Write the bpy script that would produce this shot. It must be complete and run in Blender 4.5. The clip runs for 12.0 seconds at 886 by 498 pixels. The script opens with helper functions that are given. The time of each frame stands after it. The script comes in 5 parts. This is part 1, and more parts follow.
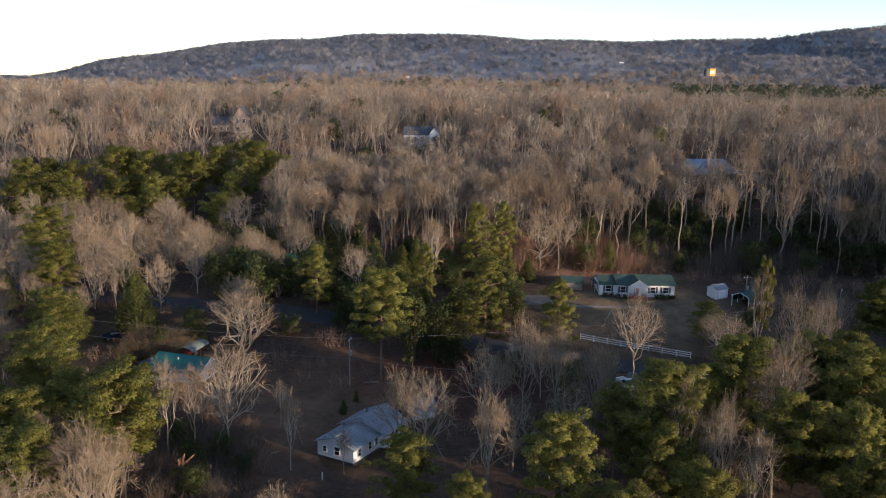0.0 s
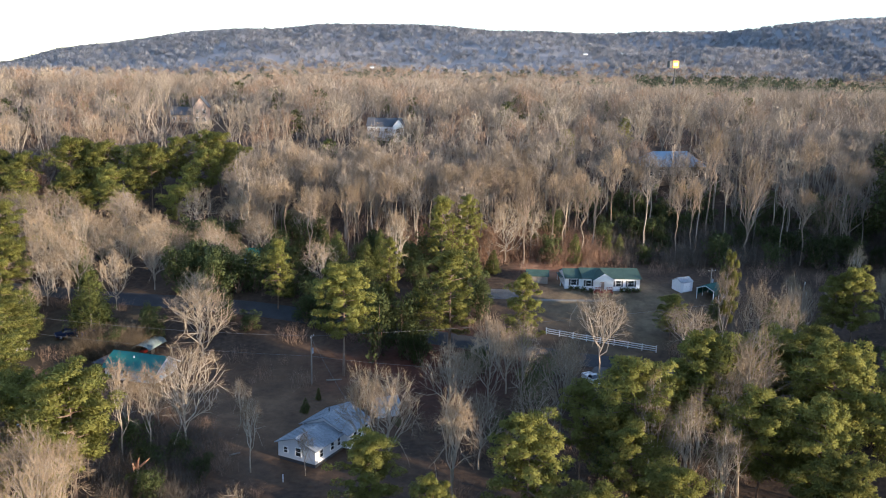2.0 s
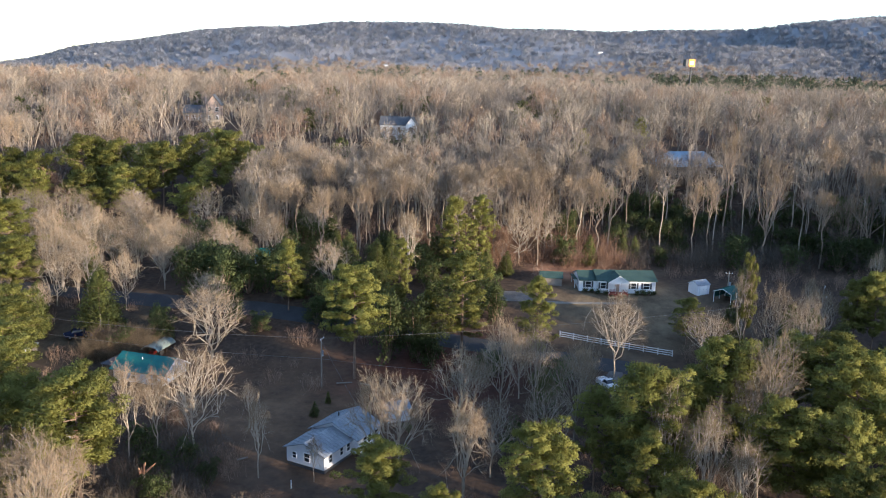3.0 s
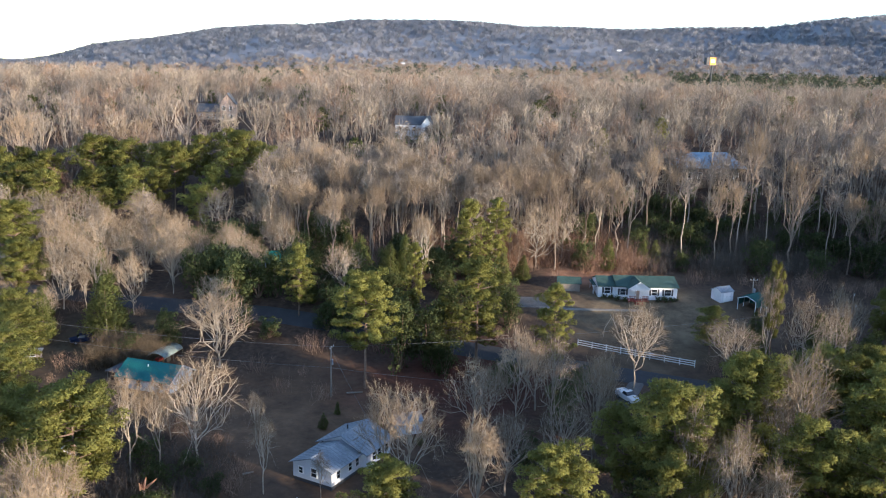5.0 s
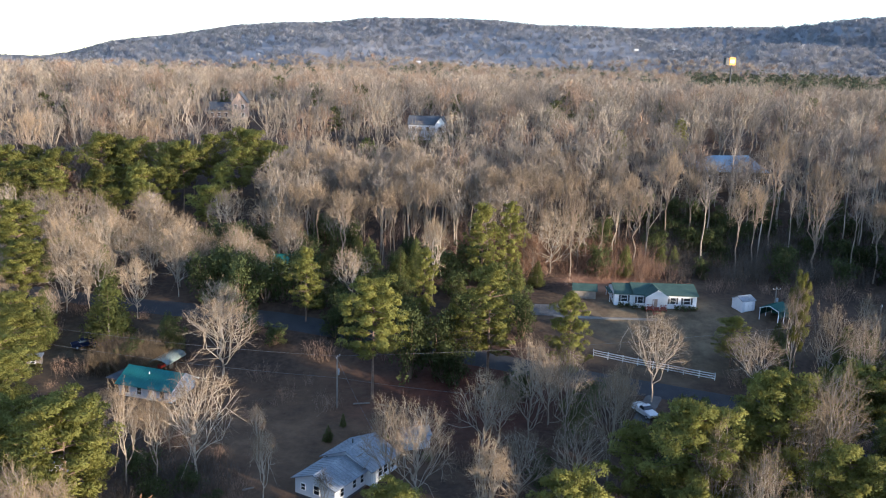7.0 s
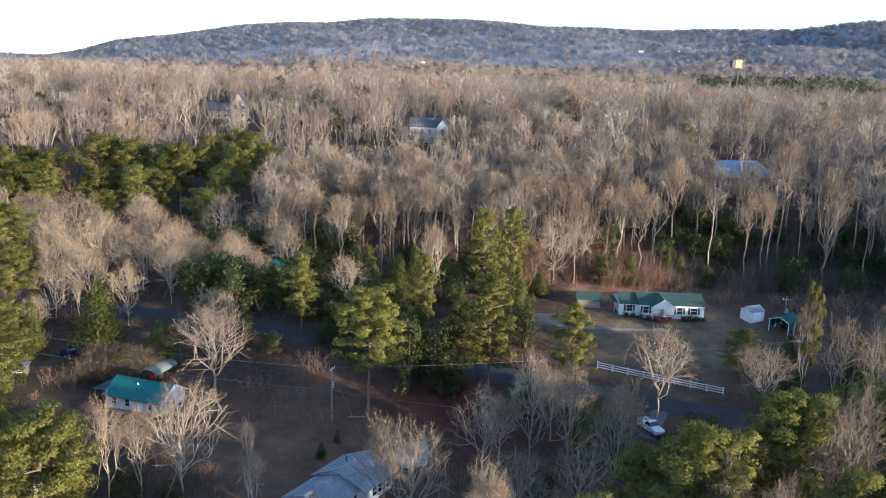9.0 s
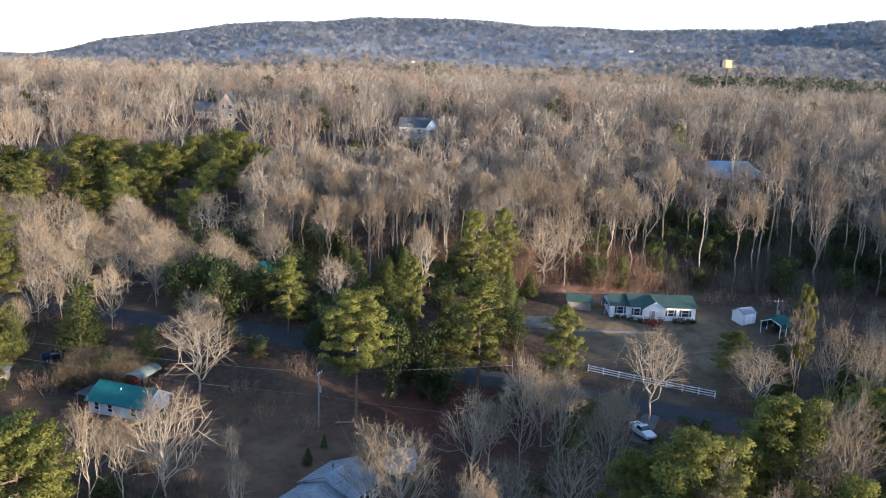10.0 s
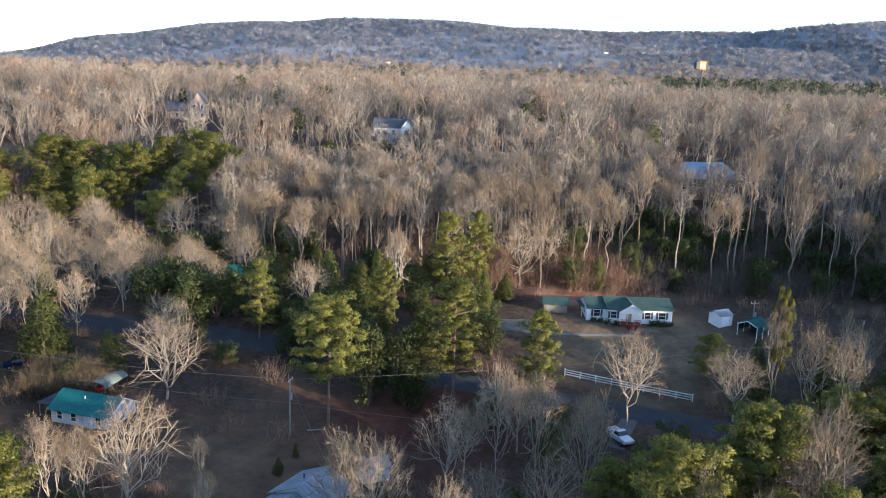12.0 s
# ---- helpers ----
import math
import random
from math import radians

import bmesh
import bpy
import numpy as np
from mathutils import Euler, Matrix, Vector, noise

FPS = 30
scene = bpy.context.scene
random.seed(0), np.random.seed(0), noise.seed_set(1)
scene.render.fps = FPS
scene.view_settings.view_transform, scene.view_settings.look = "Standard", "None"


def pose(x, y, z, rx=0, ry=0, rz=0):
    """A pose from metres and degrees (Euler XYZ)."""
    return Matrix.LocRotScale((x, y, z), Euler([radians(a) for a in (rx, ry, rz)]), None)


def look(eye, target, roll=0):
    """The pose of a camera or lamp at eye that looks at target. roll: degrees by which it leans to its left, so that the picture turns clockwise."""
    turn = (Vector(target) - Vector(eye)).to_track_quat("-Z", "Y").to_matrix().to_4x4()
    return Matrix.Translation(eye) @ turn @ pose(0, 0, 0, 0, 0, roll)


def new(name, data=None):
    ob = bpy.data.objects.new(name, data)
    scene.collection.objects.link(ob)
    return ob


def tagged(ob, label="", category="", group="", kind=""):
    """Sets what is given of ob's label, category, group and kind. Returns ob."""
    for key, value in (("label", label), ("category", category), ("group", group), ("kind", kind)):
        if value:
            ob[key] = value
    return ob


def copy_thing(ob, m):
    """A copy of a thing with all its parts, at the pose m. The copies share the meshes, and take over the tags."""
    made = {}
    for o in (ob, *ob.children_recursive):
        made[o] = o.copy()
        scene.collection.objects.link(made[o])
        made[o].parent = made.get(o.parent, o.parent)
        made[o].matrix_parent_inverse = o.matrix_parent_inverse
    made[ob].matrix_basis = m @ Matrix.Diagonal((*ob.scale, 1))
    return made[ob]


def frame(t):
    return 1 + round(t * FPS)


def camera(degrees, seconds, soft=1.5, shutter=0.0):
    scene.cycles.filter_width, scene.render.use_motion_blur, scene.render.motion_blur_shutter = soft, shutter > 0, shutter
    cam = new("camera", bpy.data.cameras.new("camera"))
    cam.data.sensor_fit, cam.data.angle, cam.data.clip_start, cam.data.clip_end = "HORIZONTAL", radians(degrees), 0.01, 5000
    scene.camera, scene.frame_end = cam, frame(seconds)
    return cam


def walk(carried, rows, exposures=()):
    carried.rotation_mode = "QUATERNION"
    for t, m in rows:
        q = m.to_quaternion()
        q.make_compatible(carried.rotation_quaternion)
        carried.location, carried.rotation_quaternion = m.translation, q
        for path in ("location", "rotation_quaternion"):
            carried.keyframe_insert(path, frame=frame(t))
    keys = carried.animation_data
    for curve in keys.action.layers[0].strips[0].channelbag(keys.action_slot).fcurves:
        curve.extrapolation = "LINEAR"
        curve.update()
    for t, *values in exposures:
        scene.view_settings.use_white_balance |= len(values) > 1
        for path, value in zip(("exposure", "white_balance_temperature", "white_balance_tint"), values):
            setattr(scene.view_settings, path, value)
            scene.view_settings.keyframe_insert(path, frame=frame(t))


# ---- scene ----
cam = camera(55.3, 12.0, 1.1)
PATH = [
    (0, (0.11, 0.007, 51.647), (0.108, 1.968, 51.253), 1.0),
    (0.5, (0.154, 0.263, 51.633), (0.239, 2.219, 51.228), 1.0),
    (1, (0.231, 0.758, 51.669), (0.339, 2.713, 51.26), 1.1),
    (1.5, (0.304, 1.564, 51.689), (0.409, 3.519, 51.278), 1.2),
    (2, (0.366, 2.667, 51.719), (0.446, 4.622, 51.306), 1.3),
    (2.5, (0.468, 3.776, 51.748), (0.526, 5.732, 51.333), 1.3),
    (3, (0.572, 5.064, 51.816), (0.621, 7.019, 51.398), 1.4),
    (3.5, (0.707, 6.27, 51.883), (0.744, 8.225, 51.464), 1.4),
    (5.5, (1.23, 11.253, 52.156), (1.229, 13.207, 51.731), 1.5),
    (6, (1.354, 12.513, 52.229), (1.342, 14.467, 51.803), 1.6),
    (6.5, (1.444, 13.703, 52.279), (1.427, 15.656, 51.851), 1.6),
    (7, (1.611, 14.971, 52.308), (1.586, 16.924, 51.88), 1.7),
    (9, (2.121, 19.742, 52.529), (2.088, 21.696, 52.102), 2.0),
    (9.5, (2.198, 20.762, 52.558), (2.177, 22.716, 52.131), 2.0),
    (10, (2.299, 21.706, 52.511), (2.289, 23.66, 52.084), 2.1),
    (10.5, (2.375, 22.49, 52.475), (2.373, 24.444, 52.048), 2.1),
    (11, (2.449, 23.227, 52.408), (2.46, 25.181, 51.983), 2.2),
    (11.5, (2.495, 23.749, 52.36), (2.532, 25.703, 51.936), 2.2),
    (12, (2.599, 24.191, 52.323), (2.645, 26.145, 51.9), 2.3),
]
STOPS, KELVIN, TINT = 1.93, 6320, 13
walk(cam, [(t, look(eye, target, roll)) for t, eye, target, roll in PATH],
     [(t, STOPS + d, KELVIN + k, TINT + g) for t, d, k, g in ((0, -0.85, 450, 6), (0.5, -0.42, 420, 5), (1.0, -0.1, 300, 3), (1.5, 0, 150, 0), (2.5, 0, 0, 0), (6, 0, -200, 0), (12, 0, -250, 0))])

# ---- sky, sun, exposure ----
SUN_AZ, SUN_EL = 122.0, 9.4          # degrees clockwise from the y axis; height over the horizon
world = bpy.data.worlds.new("sky")
scene.world = world
world.use_nodes = True
wn = world.node_tree
sky = wn.nodes.new("ShaderNodeTexSky")
sky.sky_type = "NISHITA"
sky.sun_disc = False
sky.sun_elevation, sky.sun_rotation = radians(SUN_EL), radians(SUN_AZ)
sky.air_density, sky.dust_density, sky.ozone_density = 0.7, 0.3, 1.2
wn.links.new(sky.outputs[0], wn.nodes["Background"].inputs[0])
wn.nodes["Background"].inputs[1].default_value = 0.15
sun = new("sun", bpy.data.lights.new("sun", "SUN"))
sun.data.energy, sun.data.angle, sun.data.color = 2.75, radians(0.6), (1.0, 0.83, 0.62)
sun_way = Vector((math.sin(radians(SUN_AZ)) * math.cos(radians(SUN_EL)), math.cos(radians(SUN_AZ)) * math.cos(radians(SUN_EL)), math.sin(radians(SUN_EL))))
sun.matrix_world = look(sun_way * 200, (0, 0, 0))


# ---- materials ----
def mat(name, low, high, rough=0.85, scale=1.5, fine=12.0, bump=0.0, metal=0.0, vary="", spec=0.3, amount=0.35):
    """Two noises between two colours; vary: 'object' or 'island' shifts brightness from piece to piece."""
    m = bpy.data.materials.new(name)
    m.use_nodes = True
    nt = m.node_tree
    b = nt.nodes["Principled BSDF"]
    b.inputs["Roughness"].default_value, b.inputs["Metallic"].default_value = rough, metal
    b.inputs["Specular IOR Level"].default_value = spec
    co = nt.nodes.new("ShaderNodeTexCoord")
    n1, n2 = nt.nodes.new("ShaderNodeTexNoise"), nt.nodes.new("ShaderNodeTexNoise")
    n1.inputs["Scale"].default_value, n2.inputs["Scale"].default_value = scale, fine
    n1.inputs["Detail"].default_value, n2.inputs["Detail"].default_value = 4, 3
    for n in (n1, n2):
        nt.links.new(co.outputs["Object"], n.inputs["Vector"])
    add = nt.nodes.new("ShaderNodeMath")
    add.operation = "ADD"
    nt.links.new(n1.outputs["Fac"], add.inputs[0])
    nt.links.new(n2.outputs["Fac"], add.inputs[1])
    ramp = nt.nodes.new("ShaderNodeMapRange")
    ramp.inputs["From Min"].default_value, ramp.inputs["From Max"].default_value = 0.7, 1.3
    nt.links.new(add.outputs[0], ramp.inputs["Value"])
    mix = nt.nodes.new("ShaderNodeMix")
    mix.data_type = "RGBA"
    mix.inputs["A"].default_value, mix.inputs["B"].default_value = (*low, 1), (*high, 1)
    nt.links.new(ramp.outputs["Result"], mix.inputs["Factor"])
    out = mix.outputs["Result"]
    if vary:
        src = nt.nodes.new("ShaderNodeObjectInfo" if vary == "object" else "ShaderNodeNewGeometry")
        rnd = src.outputs["Random"] if vary == "object" else src.outputs["Random Per Island"]
        r2 = nt.nodes.new("ShaderNodeMapRange")
        r2.inputs["To Min"].default_value, r2.inputs["To Max"].default_value = 1 - amount, 1 + amount
        nt.links.new(rnd, r2.inputs["Value"])
        hsv = nt.nodes.new("ShaderNodeHueSaturation")
        nt.links.new(r2.outputs["Result"], hsv.inputs["Value"])
        nt.links.new(out, hsv.inputs["Color"])
        out = hsv.outputs["Color"]
    nt.links.new(out, b.inputs["Base Color"])
    if bump:
        bp = nt.nodes.new("ShaderNodeBump")
        bp.inputs["Strength"].default_value, bp.inputs["Distance"].default_value = bump, 0.3
        nt.links.new(n2.outputs["Fac"], bp.inputs["Height"])
        nt.links.new(bp.outputs["Normal"], b.inputs["Normal"])
    return m


def leafy(m, share):
    """Lets a share of the light pass through thin leaves."""
    nt = m.node_tree
    b = nt.nodes["Principled BSDF"]
    tr, mix = nt.nodes.new("ShaderNodeBsdfTranslucent"), nt.nodes.new("ShaderNodeMixShader")
    nt.links.new(b.inputs["Base Color"].links[0].from_socket, tr.inputs["Color"])
    mix.inputs[0].default_value = share
    nt.links.new(b.outputs[0], mix.inputs[1])
    nt.links.new(tr.outputs[0], mix.inputs[2])
    nt.links.new(mix.outputs[0], nt.nodes["Material Output"].inputs["Surface"])


def spots(m, colour, x, y, r0, r1, strength=1.0):
    """Lays another earth colour into a ground material round a place, with a ragged edge."""
    nt = m.node_tree
    b = nt.nodes["Principled BSDF"]
    src = b.inputs["Base Color"].links[0].from_socket
    co = nt.nodes.new("ShaderNodeTexCoord")
    vm = nt.nodes.new("ShaderNodeVectorMath")
    vm.operation = "DISTANCE"
    vm.inputs[1].default_value = (x, y, 0)
    flat = nt.nodes.new("ShaderNodeVectorMath")
    flat.operation = "MULTIPLY"
    flat.inputs[1].default_value = (1, 1, 0)
    nt.links.new(co.outputs["Object"], flat.inputs[0])
    nt.links.new(flat.outputs[0], vm.inputs[0])
    no = nt.nodes.new("ShaderNodeTexNoise")
    no.inputs["Scale"].default_value, no.inputs["Detail"].default_value = 0.15, 5
    nt.links.new(co.outputs["Object"], no.inputs["Vector"])
    ma = nt.nodes.new("ShaderNodeMath")
    ma.operation = "MULTIPLY_ADD"
    ma.inputs[1].default_value = r1
    nt.links.new(no.outputs["Fac"], ma.inputs[0])
    nt.links.new(vm.outputs["Value"], ma.inputs[2])
    mr = nt.nodes.new("ShaderNodeMapRange")
    mr.inputs["From Min"].default_value, mr.inputs["From Max"].default_value = r1 * 1.5, r0 + r1 * 0.5
    mr.inputs["To Max"].default_value = strength
    nt.links.new(ma.outputs[0], mr.inputs["Value"])
    mix = nt.nodes.new("ShaderNodeMix")
    mix.data_type = "RGBA"
    worn, patch = nt.nodes.new("ShaderNodeMix"), nt.nodes.new("ShaderNodeTexNoise")
    worn.data_type = "RGBA"
    patch.inputs["Scale"].default_value, patch.inputs["Detail"].default_value, patch.inputs["Roughness"].default_value = 0.22, 8, 0.72
    nt.links.new(co.outputs["Object"], patch.inputs["Vector"])
    spread = nt.nodes.new("ShaderNodeMapRange")
    spread.inputs["From Min"].default_value, spread.inputs["From Max"].default_value = 0.36, 0.64
    nt.links.new(patch.outputs["Fac"], spread.inputs["Value"])
    worn.inputs["A"].default_value = (colour[0] * 0.55, colour[1] * 0.55, colour[2] * 0.55, 1)
    worn.inputs["B"].default_value = (colour[0] * 1.35, colour[1] * 1.4, colour[2] * 1.4, 1)
    nt.links.new(spread.outputs["Result"], worn.inputs["Factor"])
    nt.links.new(worn.outputs["Result"], mix.inputs["B"])
    nt.links.new(src, mix.inputs["A"])
    nt.links.new(mr.outputs["Result"], mix.inputs["Factor"])
    nt.links.new(mix.outputs["Result"], b.inputs["Base Color"])


M_GROUND = mat("leaf_litter", (0.034, 0.022, 0.015), (0.098, 0.062, 0.04), 0.95, 0.09, 1.1, 0.6)
spots(M_GROUND, (0.145, 0.083, 0.046), -18, 128, 8, 28, 0.8)      # dry yard grass
spots(M_GROUND, (0.088, 0.026, 0.016), 4, 142, 5, 24, 0.85)      # red pine straw
spots(M_GROUND, (0.165, 0.118, 0.07), 42, 168, 8, 24, 0.85)       # lawn of the white house
spots(M_GROUND, (0.30, 0.15, 0.09), 34, 189, 4, 14, 0.9)       # red earth bank
spots(M_GROUND, (0.09, 0.07, 0.042), -62, 158, 5, 18, 0.8)
def hazed_floor(m, colour, y0, y1):
    """Past y0 the litter fades to the ridge's paler grey, which stands in for haze."""
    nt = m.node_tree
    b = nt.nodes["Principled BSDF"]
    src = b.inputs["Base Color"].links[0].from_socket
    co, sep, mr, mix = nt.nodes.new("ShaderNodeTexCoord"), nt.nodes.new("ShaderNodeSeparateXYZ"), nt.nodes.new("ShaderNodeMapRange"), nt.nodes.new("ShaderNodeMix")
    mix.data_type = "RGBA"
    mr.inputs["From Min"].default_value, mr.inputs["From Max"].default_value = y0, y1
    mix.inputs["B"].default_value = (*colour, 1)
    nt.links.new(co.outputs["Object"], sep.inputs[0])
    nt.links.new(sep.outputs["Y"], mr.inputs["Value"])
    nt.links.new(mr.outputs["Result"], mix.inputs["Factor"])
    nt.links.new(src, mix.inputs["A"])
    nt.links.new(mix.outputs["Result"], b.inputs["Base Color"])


# Haze over the ridge floor is mixed into the ground colour.
hazed_floor(M_GROUND, (0.255, 0.25, 0.255), 1300, 1700)
M_ROAD = mat("asphalt", (0.036, 0.038, 0.042), (0.056, 0.058, 0.062), 0.85, 0.4, 14, 0.2)
M_GRAVEL = mat("gravel", (0.09, 0.088, 0.085), (0.15, 0.145, 0.14), 0.9, 0.6, 10, 0.4)
M_CONCRETE = mat("concrete", (0.14, 0.13, 0.115), (0.22, 0.205, 0.18), 0.85, 0.8, 9, 0.1)
M_BARK = mat("grey_bark", (0.26, 0.215, 0.165), (0.46, 0.385, 0.30), 0.9, 0.8, 9, 0.4, vary="object", amount=0.25)
M_FOREST_BARK = mat("forest_bark", (0.15, 0.112, 0.085), (0.28, 0.215, 0.162), 0.9, 0.8, 9, 0.4, vary="object", amount=0.25)
M_TWIG = mat("winter_twigs", (0.185, 0.134, 0.087), (0.31, 0.232, 0.154), 0.9, 0.3, 3, vary="object", amount=0.38)
M_PINE_BARK = mat("pine_bark", (0.13, 0.085, 0.06), (0.26, 0.18, 0.13), 0.9, 1.0, 9, 0.5)
M_NEEDLE = mat("pine_needles", (0.168, 0.178, 0.05), (0.262, 0.25, 0.074), 0.8, 0.35, 3, vary="object", amount=0.3, spec=0.08)
M_CEDAR = mat("cedar_sprays", (0.09, 0.112, 0.032), (0.18, 0.185, 0.056), 0.75, 0.5, 4, vary="object", amount=0.25)
M_HOLLY = mat("evergreen_leaves", (0.066, 0.09, 0.038), (0.135, 0.155, 0.062), 0.85, 0.6, 4, vary="object", amount=0.25, spec=0.1)
M_WOODS = mat("woods_twigs", (0.185, 0.15, 0.117), (0.29, 0.238, 0.188), 0.92, 0.02, 0.3, vary="island", amount=0.16)
M_WOODS_GREY = mat("woods_grey_twigs", (0.135, 0.115, 0.10), (0.225, 0.192, 0.165), 0.92, 0.02, 0.3, vary="island", amount=0.16)
M_WOODS_PALE = mat("woods_pale_twigs", (0.25, 0.207, 0.158), (0.37, 0.31, 0.24), 0.92, 0.02, 0.3, vary="island", amount=0.16)
M_WOODS_RED = mat("woods_russet_twigs", (0.19, 0.128, 0.09), (0.295, 0.205, 0.148), 0.92, 0.02, 0.3, vary="island", amount=0.16)
M_WOODS_BARK = mat("woods_bark", (0.20, 0.165, 0.13), (0.36, 0.30, 0.24), 0.9, 0.02, 0.3, vary="island", amount=0.3)
# Needles of the distant pines, greyed in colour to stand in for haze.
M_HAZE_PINE = mat("hazed_needles", (0.055, 0.07, 0.045), (0.10, 0.112, 0.065), 0.85, 0.03, 0.4, vary="island", amount=0.2)
M_WOODS_PINE = mat("woods_needles", (0.06, 0.076, 0.024), (0.13, 0.135, 0.045), 0.8, 0.03, 0.4, vary="island", amount=0.3)
# Ridge twigs and pines: haze is put into these paler, greyer base colours.
M_FAR = mat("hazed_slope_twigs", (0.28, 0.285, 0.305), (0.345, 0.34, 0.345), 0.95, 0.006, 0.05, vary="island", amount=0.07)
M_FAR_PINE = mat("hazed_slope_pines", (0.165, 0.185, 0.19), (0.20, 0.22, 0.215), 0.95, 0.006, 0.05, vary="island", amount=0.3)
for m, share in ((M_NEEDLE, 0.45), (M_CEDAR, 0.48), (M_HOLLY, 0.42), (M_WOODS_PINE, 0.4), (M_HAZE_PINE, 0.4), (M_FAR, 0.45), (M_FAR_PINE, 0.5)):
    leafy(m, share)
M_BRUSH = mat("brush_stems", (0.19, 0.12, 0.085), (0.30, 0.205, 0.145), 0.9, 0.1, 2, vary="island", amount=0.3)
M_RUSSET = mat("russet_leaves", (0.17, 0.10, 0.065), (0.29, 0.175, 0.115), 0.9, 0.1, 2, vary="island", amount=0.3)
M_HEDGE = mat("hedge_stems", (0.10, 0.075, 0.048), (0.175, 0.13, 0.082), 0.9, 0.1, 2, vary="island", amount=0.3)
# Grey brush whose colour is darkened further for the shade below the trees.
M_SHADEBRUSH = mat("shade_dark_brush", (0.075, 0.062, 0.05), (0.13, 0.11, 0.09), 0.9, 0.1, 2, vary="island", amount=0.3)
M_WHITE = mat("white_siding", (0.70, 0.71, 0.72), (0.80, 0.80, 0.80), 0.6, 0.5, 6)
M_GREYWALL = mat("pale_siding", (0.55, 0.57, 0.60), (0.68, 0.69, 0.71), 0.65, 0.5, 6)
M_TRIM = mat("white_paint", (0.76, 0.76, 0.76), (0.83, 0.83, 0.82), 0.5, 1, 8)
M_GREENROOF = mat("green_shingles", (0.030, 0.065, 0.055), (0.055, 0.10, 0.085), 0.85, 0.6, 7, 0.3)
M_TEAL = mat("teal_metal", (0.012, 0.125, 0.117), (0.022, 0.18, 0.168), 0.4, 0.3, 4, metal=0.2)
M_TEALDARK = mat("dark_teal_metal", (0.010, 0.075, 0.068), (0.022, 0.12, 0.105), 0.5, 0.3, 4, metal=0.2)
M_TIN = mat("galvanised_roof", (0.17, 0.195, 0.22), (0.38, 0.41, 0.44), 0.5, 0.45, 5, metal=0.2, amount=0.2)
M_AGEDROOF = mat("aged_grey_green_metal", (0.13, 0.17, 0.16), (0.24, 0.29, 0.275), 0.55, 0.5, 4, metal=0.2)
M_BLUEROOF = mat("blue_metal", (0.13, 0.22, 0.30), (0.24, 0.33, 0.41), 0.6, 0.3, 3)
M_DARKROOF = mat("dark_shingles", (0.06, 0.065, 0.075), (0.12, 0.125, 0.135), 0.85, 0.5, 6, 0.2)
M_BRICK = mat("brick_wall", (0.32, 0.22, 0.175), (0.50, 0.38, 0.31), 0.9, 0.6, 9, 0.2)
M_RED = mat("red_painted_wood", (0.17, 0.03, 0.022), (0.26, 0.05, 0.038), 0.6, 1, 8)
M_REDPAINT = mat("red_machine_paint", (0.26, 0.022, 0.016), (0.34, 0.035, 0.024), 0.4, 1, 8)
M_GLASS = mat("window_glass", (0.02, 0.025, 0.03), (0.04, 0.045, 0.05), 0.08, 0.5, 3, spec=0.6)
M_SHUTTER = mat("dark_shutter", (0.055, 0.055, 0.06), (0.09, 0.09, 0.092), 0.6, 1, 5)
M_POLE = mat("weathered_pole", (0.17, 0.145, 0.12), (0.30, 0.26, 0.22), 0.9, 1, 9, 0.3)
# House wall darkened in its colour to read as shade behind trees.
M_SHADEWALL = mat("shade_dark_boards", (0.06, 0.048, 0.04), (0.11, 0.09, 0.075), 0.85, 1, 6, 0.2)
M_WIRE = mat("wire", (0.10, 0.10, 0.10), (0.2, 0.2, 0.2), 0.6, 1, 5)
M_STEEL = mat("dark_steel", (0.05, 0.05, 0.05), (0.10, 0.10, 0.10), 0.6, 1, 5, metal=0.4)
M_SIGN = mat("orange_sign_face", (0.78, 0.26, 0.03), (0.82, 0.36, 0.06), 0.45, 0.4, 2)
M_SIGNLIGHT = mat("pale_sign_face", (0.82, 0.74, 0.5), (0.88, 0.82, 0.62), 0.45, 0.4, 2)
M_CARWHITE = mat("white_car_paint", (0.74, 0.75, 0.76), (0.8, 0.8, 0.8), 0.25, 1, 5, spec=0.5)
M_CARBLUE = mat("blue_car_paint", (0.012, 0.02, 0.05), (0.018, 0.03, 0.07), 0.65, 1, 5, spec=0.05)
M_TARP = mat("blue_tarp", (0.012, 0.035, 0.16), (0.025, 0.06, 0.22), 0.6, 1, 5)
M_TYRE = mat("tyre", (0.02, 0.02, 0.02), (0.035, 0.035, 0.035), 0.9, 2, 8)
M_SNAG = mat("split_wood", (0.42, 0.20, 0.11), (0.62, 0.36, 0.22), 0.85, 1, 6, 0.3)

# ---- the lie of the land ----
PY = [-6000, 60, 115, 140, 155, 173, 192, 215, 240, 265, 290, 330, 450, 600, 800, 1100, 1500, 6000]
PZ = [-4, -2.5, -1.3, 0, 2.2, 6.9, 8.6, 10.8, 15, 23.5, 30, 30, 29.5, 28, 27, 32, 40, 40]
RIDGE_X = [-0.95, -0.48, -0.44, -0.40, -0.33, -0.26, -0.19, -0.107, -0.055, 0.043, 0.14, 0.21, 0.305, 0.37, 0.44, 0.51, 0.8, 1.4]
RIDGE_E = [0, 4, 13, 29, 43, 61, 71, 79, 73, 71, 71, 67, 67, 70, 84, 94, 103, 60]


def step(a, b, v):
    t = np.clip((v - a) / (b - a), 0, 1)
    return t * t * (3 - 2 * t)


